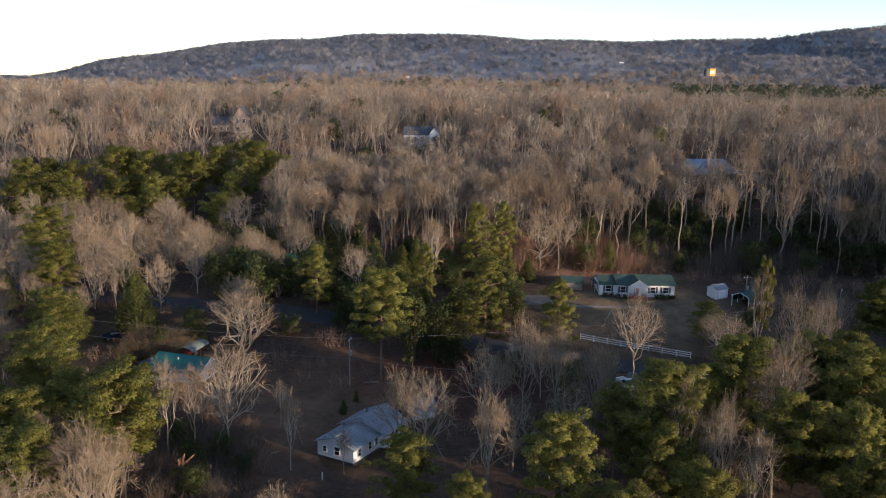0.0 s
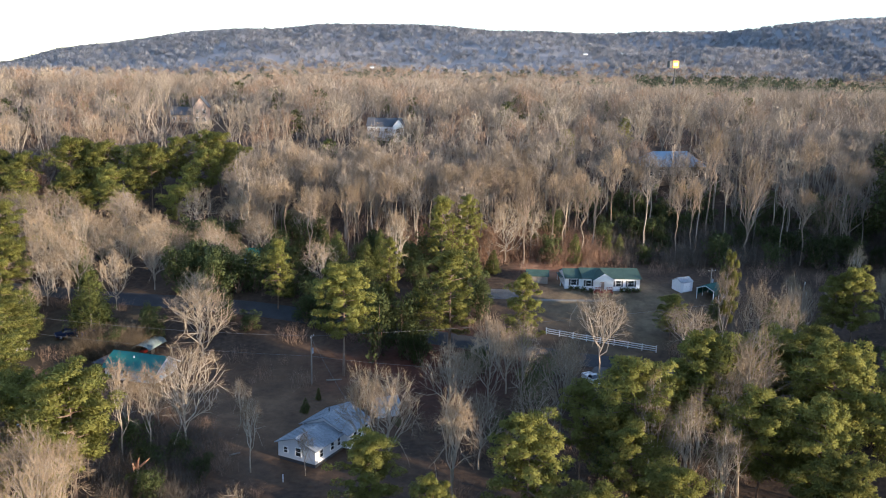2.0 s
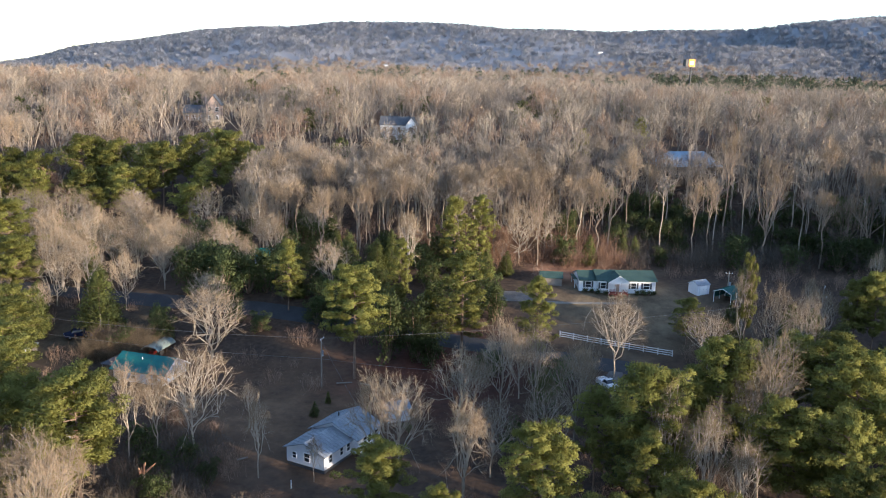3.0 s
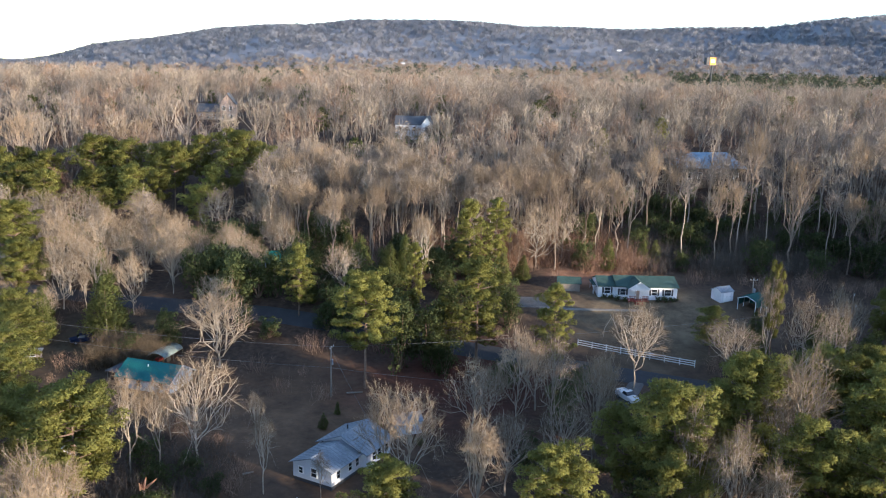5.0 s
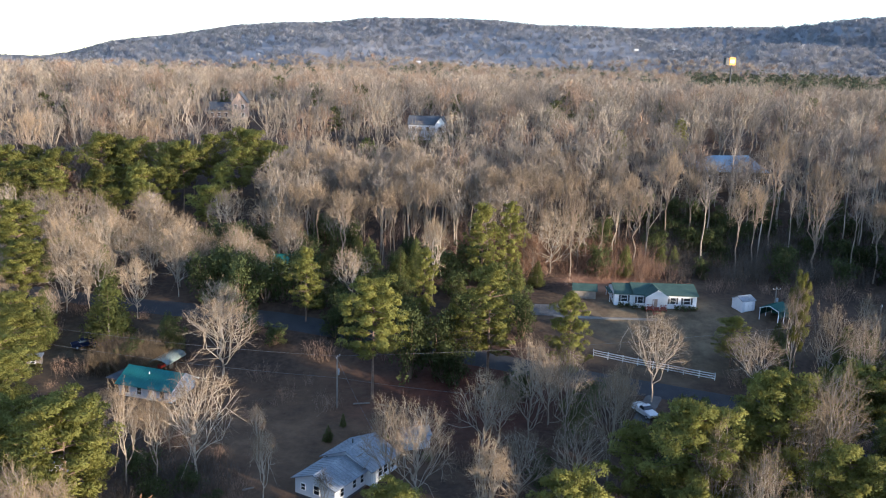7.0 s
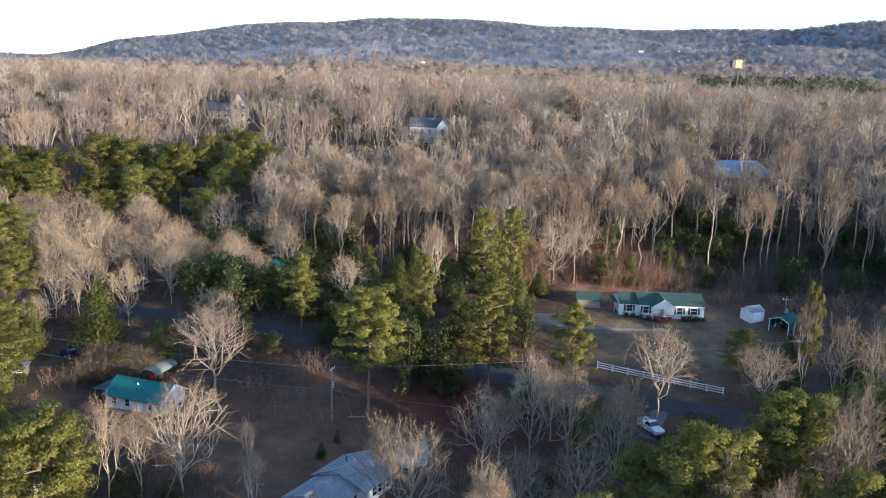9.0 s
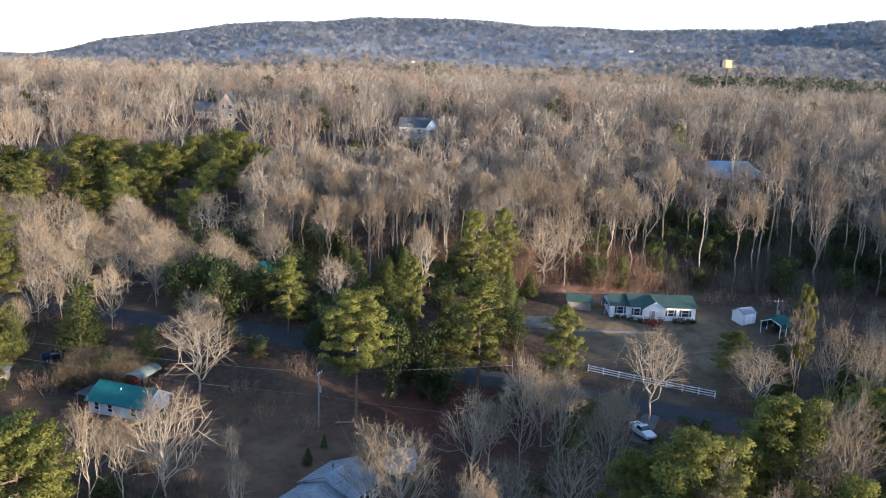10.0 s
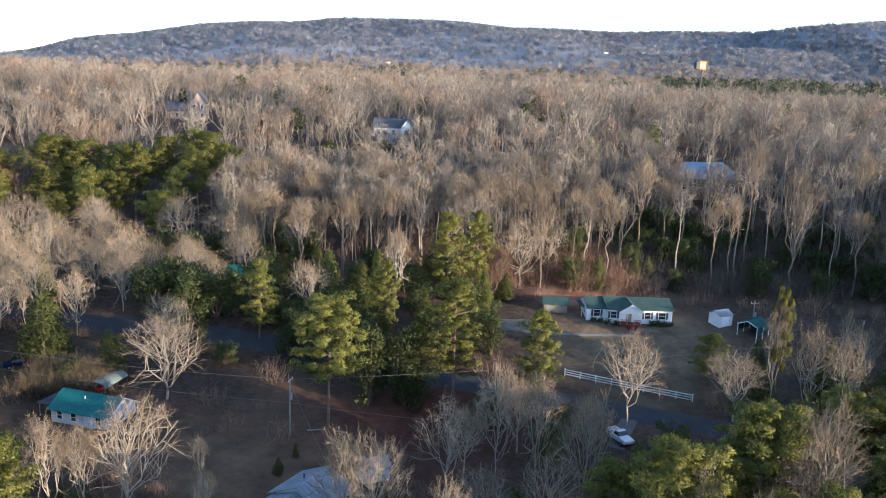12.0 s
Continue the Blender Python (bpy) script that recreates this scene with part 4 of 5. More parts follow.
# ---- buildings ----
def part(name, bm, material, parent, label=""):
    me = bpy.data.meshes.new(name)
    bmesh.ops.recalc_face_normals(bm, faces=bm.faces)
    bm.to_mesh(me)
    bm.free()
    me.materials.append(material)
    ob = new(name, me)
    ob.parent = parent
    if label:
        ob["label"] = label
    return ob


def bx(bm, x0, x1, y0, y1, z0, z1):
    c = [bm.verts.new(p) for p in ((x0, y0, z0), (x1, y0, z0), (x1, y1, z0), (x0, y1, z0), (x0, y0, z1), (x1, y0, z1), (x1, y1, z1), (x0, y1, z1))]
    for f in ((3, 2, 1, 0), (4, 5, 6, 7), (0, 1, 5, 4), (1, 2, 6, 5), (2, 3, 7, 6), (3, 0, 4, 7)):
        bm.faces.new([c[i] for i in f])
    return c


def box(name, x0, x1, y0, y1, z0, z1, material, parent, label="", bevel=0.0):
    bm = bmesh.new()
    bx(bm, x0, x1, y0, y1, z0, z1)
    if bevel:
        bmesh.ops.bevel(bm, geom=bm.edges[:], offset=bevel, segments=2, affect="EDGES")
    return part(name, bm, material, parent, label)


def cyl(name, a, b, r0, r1, material, parent, n=10, label=""):
    bm = bmesh.new()
    a, b = Vector(a), Vector(b)
    m = (b - a).to_track_quat("Z", "Y").to_matrix().to_4x4()
    bmesh.ops.create_cone(bm, cap_ends=True, segments=n, radius1=r0, radius2=r1, depth=(b - a).length, matrix=Matrix.Translation((a + b) / 2) @ m)
    return part(name, bm, material, parent, label)


def gable_walls(parent, x0, x1, y0, y1, z0, ze, zr, material):
    """Four walls with gables at the x ends."""
    bm = bmesh.new()
    ym = (y0 + y1) / 2
    v = {}
    for i, x in enumerate((x0, x1)):
        v[i] = [bm.verts.new(p) for p in ((x, y0, z0), (x, y1, z0), (x, y1, ze), (x, ym, zr), (x, y0, ze))]
    bm.faces.new(v[0])
    bm.faces.new(v[1])
    for a, b in ((0, 1), (1, 2), (2, 3), (3, 4), (4, 0)):
        bm.faces.new((v[0][a], v[0][b], v[1][b], v[1][a]))
    return part("wall", bm, material, parent)


def gable_roof(parent, x0, x1, y0, y1, ze, zr, material, over=0.45, thick=0.14, seam=0.0, end=None):
    """Two sloping slabs with overhang, a ridge cap and, for metal, raised seams."""
    ym, run = (y0 + y1) / 2, (y1 - y0) / 2
    slope = (zr - ze) / run
    xa, xb = x0 - (over if end is None else end), x1 + (over if end is None else end)
    for sgn in (-1, 1):
        bm = bmesh.new()
        yo = ym + sgn * (run + over)
        zo = ze - slope * over
        yi = ym + sgn * 0.01
        pts = [(yi, zr + 0.06), (yo, zo + 0.06), (yo, zo + 0.06 + thick), (yi, zr + 0.06 + thick)]
        va = [bm.verts.new((xa, y, z)) for y, z in pts]
        vb = [bm.verts.new((xb, y, z)) for y, z in pts]
        bm.faces.new(va)
        bm.faces.new(vb)
        for k in range(4):
            bm.faces.new((va[k], va[(k + 1) % 4], vb[(k + 1) % 4], vb[k]))
        roof = part("roof", bm, material, parent)
        if seam:
            n = max(2, int((xb - xa) / seam))
            bm = bmesh.new()
            q = [(0, ym, zr + 0.07 + thick), (0.05, ym, zr + 0.07 + thick), (0.05, yo, zo + 0.07 + thick), (0, yo, zo + 0.07 + thick)]
            lo = [bm.verts.new((a, b, c - 0.02)) for a, b, c in q]
            hi = [bm.verts.new((a, b, c + 0.04)) for a, b, c in q]
            bm.faces.new(hi)
            for e in range(4):
                bm.faces.new((lo[e], lo[(e + 1) % 4], hi[(e + 1) % 4], hi[e]))
            first = part("seam", bm, material, roof)
            for k in range(n + 1):
                ob = first if k == 0 else first.copy()
                if k:
                    scene.collection.objects.link(ob)
                ob.location.x = xa + 0.02 + (xb - xa - 0.09) * k / n
    bm = bmesh.new()
    c = [bm.verts.new(p) for x in (xa - 0.01, xb + 0.01) for p in ((x, ym - 0.2, zr + thick - 0.2 * slope + 0.07), (x, ym, zr + thick + 0.13), (x, ym + 0.2, zr + thick - 0.2 * slope + 0.07), (x, ym, zr + thick + 0.02))]
    bm.faces.new(c[:4])
    bm.faces.new(c[4:])
    for e in range(4):
        bm.faces.new((c[e], c[(e + 1) % 4], c[4 + (e + 1) % 4], c[4 + e]))
    part("ridge_cap", bm, material, parent)


def window(parent, x, y, z, w, h, side="-y", shutters=False, trim=None):
    """A framed window set on a wall whose outside faces `side`; the pane lies back in its frame."""
    trim = trim or M_TRIM

    def put(bm, a0, a1, d0, d1, z0, z1):
        sg = -1 if side[0] == "-" else 1
        lo, hi = sorted((sg * d0, sg * d1))
        if side[1] == "y":
            bx(bm, x + a0, x + a1, y + lo, y + hi, z0, z1)
        else:
            bx(bm, x + lo, x + hi, y + a0, y + a1, z0, z1)

    bm = bmesh.new()
    f = 0.09
    for a0, a1, z0, z1 in ((-w / 2, w / 2, z - f, z), (-w / 2, w / 2, z + h, z + h + f), (-w / 2 - f, -w / 2, z - f, z + h + f), (w / 2, w / 2 + f, z - f, z + h + f), (-w / 2, w / 2, z + h / 2 - 0.025, z + h / 2 + 0.025)):
        put(bm, a0, a1, 0.0, 0.08, z0, z1)
    win = part("window", bm, trim, parent)
    bm = bmesh.new()
    put(bm, -w / 2, w / 2, 0.0, 0.03, z, z + h)
    part("pane", bm, M_GLASS, win)
    if shutters:
        for a in (-w / 2 - 0.1 - 0.38, w / 2 + 0.1):
            bm = bmesh.new()
            put(bm, a, a + 0.38, 0.0, 0.06, z - 0.05, z + h + 0.05)
            for k in range(6):
                put(bm, a + 0.05, a + 0.33, 0.06, 0.075, z + 0.05 + k * h / 6, z + 0.05 + k * h / 6 + h / 12)
            part("shutter", bm, M_SHUTTER, parent, "dark louvred shutter")
    return win


def door(parent, x, y, z, w=0.95, h=2.05, side=-1, material=None):
    bm = bmesh.new()
    lo, hi = sorted((y, y + side * 0.06))
    bx(bm, x - w / 2, x + w / 2, lo, hi, z, z + h)
    d = part("door", bm, material or M_TRIM, parent)
    bm = bmesh.new()
    bx(bm, x + w / 2 - 0.13, x + w / 2 - 0.07, min(y + side * 0.06, y + side * 0.11), max(y + side * 0.06, y + side * 0.11), z + 0.95, z + 1.05)
    part("door_knob", bm, M_STEEL, d)
    return d


def place(name, x, y, z, turn, label, category, group=""):
    ob = tagged(new(name), label, category, group)
    ob.matrix_world = pose(x, y, z, 0, 0, turn)
    return ob


def build_white_house():
    g = 6.85
    h = place("house", 33.3, 174.4, g, 0.0, "long white house with dark green shingle roof and red porch steps", "house")
    # low end and main part; the main part stands a little forward
    for x0, x1, y0 in ((0.1, 3.8, 0.9), (3.8, 15.9, 0.0)):
        gable_walls(h, x0 + (0.002 if x0 > 1 else 0), x1, y0, 8.0 - y0 * 0.3, -0.1 if x0 < 1 else -0.12, 2.75 if x0 > 1 else 2.55, 3.85 if x0 > 1 else 3.6, M_WHITE)
        gable_roof(h, x0, x1, y0, 8.0 - y0 * 0.3, 2.75 if x0 > 1 else 2.55, 3.85 if x0 > 1 else 3.6, M_GREENROOF, 0.42, 0.14, end=0.12 if x0 < 1 else 0.3)
    # Crawl space shadow is given by the dark colour of this skirting.
    box("foundation", 0.15, 15.85, 1.0, 7.7, -0.6, -0.1, M_SHUTTER, h, "crawl space skirting, dark colour standing for shadow")
    for x in (2.0,):
        window(h, x, 0.9, 1.05, 1.15, 1.2, "-y", True)
    for x in (4.95, 11.3, 14.0):
        window(h, x, 0.0, 1.05, 1.05 if x < 13 else 1.25, 1.2, "-y", True)
    for y in (2.6, 5.4):
        window(h, 15.9, y, 1.1, 0.9, 1.1, "+x")
        window(h, 0.1, y, 1.1, 0.9, 1.1, "-x")
    # gabled porch: a small roof across the main one
    bm = bmesh.new()
    xa, xb, xm, yf = 5.9, 9.8, 7.85, -1.7
    for sg in (-1, 1):
        xo = xm + sg * 2.35
        q = [(xm, yf - 0.3, 4.05), (xo, yf - 0.3, 2.6), (xo, 1.4, 2.6), (xm, 3.6, 4.05)]
        lo = [bm.verts.new(p) for p in q]
        hi = [bm.verts.new((a, b, c + 0.14)) for a, b, c in q]
        bm.faces.new(lo)
        bm.faces.new(hi)
        for e in range(4):
            bm.faces.new((lo[e], lo[(e + 1) % 4], hi[(e + 1) % 4], hi[e]))
    part("porch_roof", bm, M_GREENROOF, h)
    bm = bmesh.new()
    a = [bm.verts.new(p) for p in ((xa - 0.25, yf, 2.62), (xb + 0.25, yf, 2.62), (xm, yf, 4.0))]
    b = [bm.verts.new((v.co.x, yf + 0.12, v.co.z)) for v in a]
    bm.faces.new(a)
    bm.faces.new(b)
    for e in range(3):
        bm.faces.new((a[e], a[(e + 1) % 3], b[(e + 1) % 3], b[e]))
    part("gable", bm, M_TRIM, h, "white triangular porch gable")
    box("beam", xa - 0.1, xb + 0.1, yf - 0.03, yf + 0.13, 2.4, 2.62, M_TRIM, h)
    for sg in (-1, 1):
        bm = bmesh.new()
        y0 = yf - 0.36
        x1 = xm + sg * 2.36
        q = [(xm, y0, 4.02), (x1, y0, 2.56), (x1, y0, 2.74), (xm, y0, 4.22)]
        lo = [bm.verts.new(p) for p in q]
        hi = [bm.verts.new((p[0], y0 + 0.05, p[2])) for p in q]
        bm.faces.new(lo)
        bm.faces.new(hi)
        for e in range(4):
            bm.faces.new((lo[e], lo[(e + 1) % 4], hi[(e + 1) % 4], hi[e]))
        part("bargeboard", bm, M_TRIM, h)
    for x in (xa, xa + 1.25, xb - 1.35, xb - 0.1):
        box("post", x, x + 0.11, yf + 0.02, yf + 0.13, 0.35, 2.4, M_TRIM, h)
    box("deck", xa - 0.1, xb + 0.1, yf - 0.02, -0.01, 0.15, 0.33, M_RED, h, "red-stained porch deck")
    for x in (xa, xb - 0.08, xa + 1.3, xb - 1.4):
        box("deck_leg", x, x + 0.09, yf, yf + 0.09, -0.9, 0.15, M_RED, h)
    for x0, x1 in ((xa, xa + 1.35), (xb - 1.35, xb)):
        for z in (0.55, 0.85, 1.2):
            box("rail", x0, x1, yf - 0.06, yf - 0.01, z, z + 0.07, M_RED, h)
        n = 9
        for k in range(n):
            x = x0 + 0.03 + (x1 - x0 - 0.1) * k / (n - 1)
            box("baluster", x, x + 0.04, yf - 0.10, yf - 0.06, 0.35, 1.25, M_RED, h)
    for k in range(5):
        box("step", xm - 0.75, xm + 0.75, yf - 0.3 * (k + 1), yf - 0.3 * k, 0.15 - 0.19 * k - 0.05, 0.15 - 0.19 * k, M_RED, h)
    for x in (xm - 0.82, xm + 0.76):
        bm = bmesh.new()
        q = [(x, yf, 0.0), (x, yf - 1.6, -0.95), (x, yf - 1.6, -0.7), (x, yf, 0.25)]
        lo = [bm.verts.new(p) for p in q]
        hi = [bm.verts.new((p[0] + 0.06, p[1], p[2])) for p in q]
        bm.faces.new(lo)
        bm.faces.new(hi)
        for e in range(4):
            bm.faces.new((lo[e], lo[(e + 1) % 4], hi[(e + 1) % 4], hi[e]))
        part("stringer", bm, M_RED, h)
    door(h, xm, 0.0, 0.33, material=M_BRICK)
    # closed-in porch at the far end
    box("side_porch", -0.6, 0.08, 2.5, 6.5, 0.0, 0.15, M_SHUTTER, h)
    for y in (2.5, 6.4):
        box("post", -0.58, -0.48, y, y + 0.1, 0.15, 2.5, M_TRIM, h)
    box("side_roof", -0.8, -0.05, 2.2, 6.8, 2.3, 2.42, M_GREENROOF, h)


build_white_house()


def foundation_shrub_row():
    pat = plant("hedge_shrub", round_bush(141, 1.0, 1.3, 500, 0.14), (M_PINE_BARK, M_HOLLY), ("stem", "crown"), "small clipped dark shrub against the house wall", "shrub")
    for x, y, s in ((34.6, 174.4, 1.0), (35.9, 174.4, 0.9), (37.2, 173.6, 1.0), (38.6, 173.4, 0.9), (45.3, 173.5, 1.0), (46.5, 173.5, 1.1), (47.7, 173.5, 1.0), (48.8, 173.6, 0.9)):
        tagged(copy_thing(pat, stand(x, y, s, x * 50)), group="foundation shrubs")
    drop_pattern([pat])


foundation_shrub_row()


def build_grey_house():
    h = place("house", -17.3, 112.0, -1.1, 60.8, "pale grey farmhouse with weathered galvanised metal roof", "house")
    gable_walls(h, 0.0, 6.4, -6.2, 0.0, 0.25, 2.3, 3.4, M_GREYWALL)
    gable_roof(h, 0.0, 6.4, -6.2, 0.0, 2.3, 3.4, M_TIN, 0.4, 0.08, 0.62)
    gable_walls(h, 6.402, 12.4, -7.1, 0.6, 0.25, 2.4, 4.1, M_GREYWALL)
    gable_roof(h, 6.402, 12.4, -7.1, 0.6, 2.4, 4.1, M_TIN, 0.4, 0.08, 0.62)
    # Dark skirting colour stands in for the shadow below the floor.
    box("foundation", 0.1, 12.3, -6.1, -0.1, -0.9, 0.25, M_SHUTTER, h, "skirting under the raised floor, darkened for crawl space shadow")
    window(h, 0.0, -3.4, 0.9, 0.85, 1.15, "-x")
    window(h, 0.0, -1.3, 1.0, 0.6, 0.8, "-x")
    for x in (1.4, 4.0, 5.6):
        window(h, x, -6.2, 0.9, 0.7, 1.1, "-y")
    for x in (8.4, 9.6, 11.4):
        window(h, x, -7.1, 0.9, 0.85, 1.25, "-y")
    for x in (2.2, 5.2):
        window(h, x, 0.0, 0.9, 0.8, 1.1, "+y")
    window(h, 12.4, -3.4, 0.9, 0.9, 1.1, "+x")
    door(h, 7.3, -7.1, -0.1)
    box("step", 6.7, 7.9, -8.1, -7.18, -0.5, -0.1, M_CONCRETE, h)
    cyl("vent_pipe", (9.4, -2.0, 3.4), (9.4, -2.0, 4.3), 0.09, 0.09, M_STEEL, h)
    box("flashing", 6.32, 6.6, -6.4, 0.2, 2.46, 2.52, M_STEEL, h)
    s = place("shed", -3.0, 126.5, gz(-3, 126.5), 20, "small grey garden shed with a light metal roof", "shed")
    gable_walls(s, -1.8, 1.8, -1.5, 1.5, -0.2, 1.9, 2.6, M_GREYWALL)
    gable_roof(s, -1.8, 1.8, -1.5, 1.5, 1.9, 2.6, M_TIN, 0.25, 0.06, 0.6)
    door(s, 0.0, -1.5, -0.05, 0.9, 1.8)
    box("yard_marker", -0.06, 0.06, -0.06, 0.06, -0.2, 1.1, M_TRIM, tagged_post(-15.7, 105.4))


def tagged_post(x, y):
    return place("marker_post", x, y, gz(x, y), 0, "short white marker post in the yard", "post")


build_grey_house()


def build_teal_house():
    h = place("house", -45.1, 141.7, -0.75, -17.7, "cream cottage with a bright teal metal roof", "house")
    gable_walls(h, -4.9, 4.9, -3.1, 3.1, -0.3, 2.35, 4.05, M_GREYWALL)
    gable_roof(h, -4.9, 4.9, -3.1, 3.1, 2.35, 4.05, M_TEAL, 0.45, 0.08, 0.45)
    for sg in (-1, 1):
        bm = bmesh.new()
        q = [(5.36, 0, 4.08), (5.36, sg * 3.55, 2.1), (5.36, sg * 3.55, 2.32), (5.36, 0, 4.3)]
        lo = [bm.verts.new(p) for p in q]
        hi = [bm.verts.new((p[0] + 0.05, p[1], p[2])) for p in q]
        bm.faces.new(lo)
        bm.faces.new(hi)
        for e in range(4):
            bm.faces.new((lo[e], lo[(e + 1) % 4], hi[(e + 1) % 4], hi[e]))
        part("bargeboard", bm, M_TRIM, h)
    for x in (-3.4, -1.0, 3.2):
        window(h, x, -3.1, 0.9, 0.8, 1.1, "-y")
    window(h, 4.9, 0.0, 0.9, 0.9, 1.1, "+x")
    door(h, 1.2, -3.1, -0.1)
    cyl("vent_pipe", (-0.6, -1.0, 3.4), (-0.6, -1.0, 4.0), 0.08, 0.08, M_TRIM, h)
    bm = bmesh.new()
    bx(bm, -8.0, -4.92, -2.4, 2.6, 2.3, 2.42)
    part("lean_to_roof", bm, M_DARKROOF, h)
    for x, y in ((-7.8, -2.2), (-7.8, 2.4)):
        box("post", x, x + 0.1, y, y + 0.1, -0.4, 2.3, M_POLE, h)
    # arched metal carport
    c = place("carport", -46.3, 150.3, gz(-46.3, 150.3), -14, "long open carport with a curved grey-green metal roof", "carport")
    bm = bmesh.new()
    n, prev = 10, None
    for k in range(n + 1):
        a = math.pi * (k / n)
        x, z = -1.7 * math.cos(a), 1.35 + 0.85 * math.sin(a)
        row = [bm.verts.new(p) for p in ((x, -3.0, z), (x, 3.0, z), (x * 1.01, 3.0, z + 0.06), (x * 1.01, -3.0, z + 0.06))]
        if prev:
            for e in range(4):
                bm.faces.new((prev[e], prev[(e + 1) % 4], row[(e + 1) % 4], row[e]))
        else:
            bm.faces.new(row)
        prev = row
    bm.faces.new(prev)
    part("roof", bm, M_AGEDROOF, c)
    for x in (-1.66, 1.66):
        for y in (-2.9, 0.0, 2.9):
            cyl("post", (x, y, -0.2), (x, y, 1.37), 0.035, 0.035, M_STEEL, c)
    # red tractor under it
    t = place("tractor", -46.6, 149.2, gz(-46.6, 149.2), -14, "red farm tractor parked under the carport", "tractor")
    box("hood", -0.4, 0.4, -1.4, 0.3, 0.7, 1.35, M_REDPAINT, t, bevel=0.08)
    box("seat", -0.3, 0.3, 0.5, 1.0, 0.9, 1.4, M_TYRE, t, bevel=0.06)
    for sg in (-1, 1):
        box("fender", sg * 0.78 - 0.2, sg * 0.78 + 0.2, 0.1, 1.3, 1.25, 1.4, M_REDPAINT, t, bevel=0.05)
        cyl("wheel", (sg * 0.6, 0.7, 0.62), (sg * 1.0, 0.7, 0.62), 0.62, 0.62, M_TYRE, t, 16)
        cyl("wheel", (sg * 0.45, -1.1, 0.35), (sg * 0.7, -1.1, 0.35), 0.35, 0.35, M_TYRE, t, 14)
    cyl("steering_wheel", (0, 0.35, 1.45), (0, 0.4, 1.5), 0.22, 0.22, M_TYRE, t, 12)
    r = place("shed", -51.2, 115.6, gz(-51.2, 115.6), -20, "low shed with a pale blue-grey metal roof under the pines", "shed")
    gable_walls(r, -3.2, 3.2, -2.0, 2.0, -0.3, 2.0, 2.8, M_GREYWALL)
    gable_roof(r, -3.2, 3.2, -2.0, 2.0, 2.0, 2.8, M_BLUEROOF, 0.3, 0.08, 0.6)
    door(r, 0.4, -2.0, -0.1)
    u = place("trailer_shed", -69.5, 150.8, gz(-69.5, 150.8), 15, "small white flat-roofed lean-to shed among brush", "shed")
    box("wall", -1.2, 1.2, -0.9, 0.9, -0.2, 1.7, M_POLE, u)
    box("roof", -1.5, 1.5, -1.2, 1.2, 1.71, 1.82, M_TIN, u)
    window(u, 0, -0.9, 0.7, 0.7, 0.6, "-y")


build_teal_house()


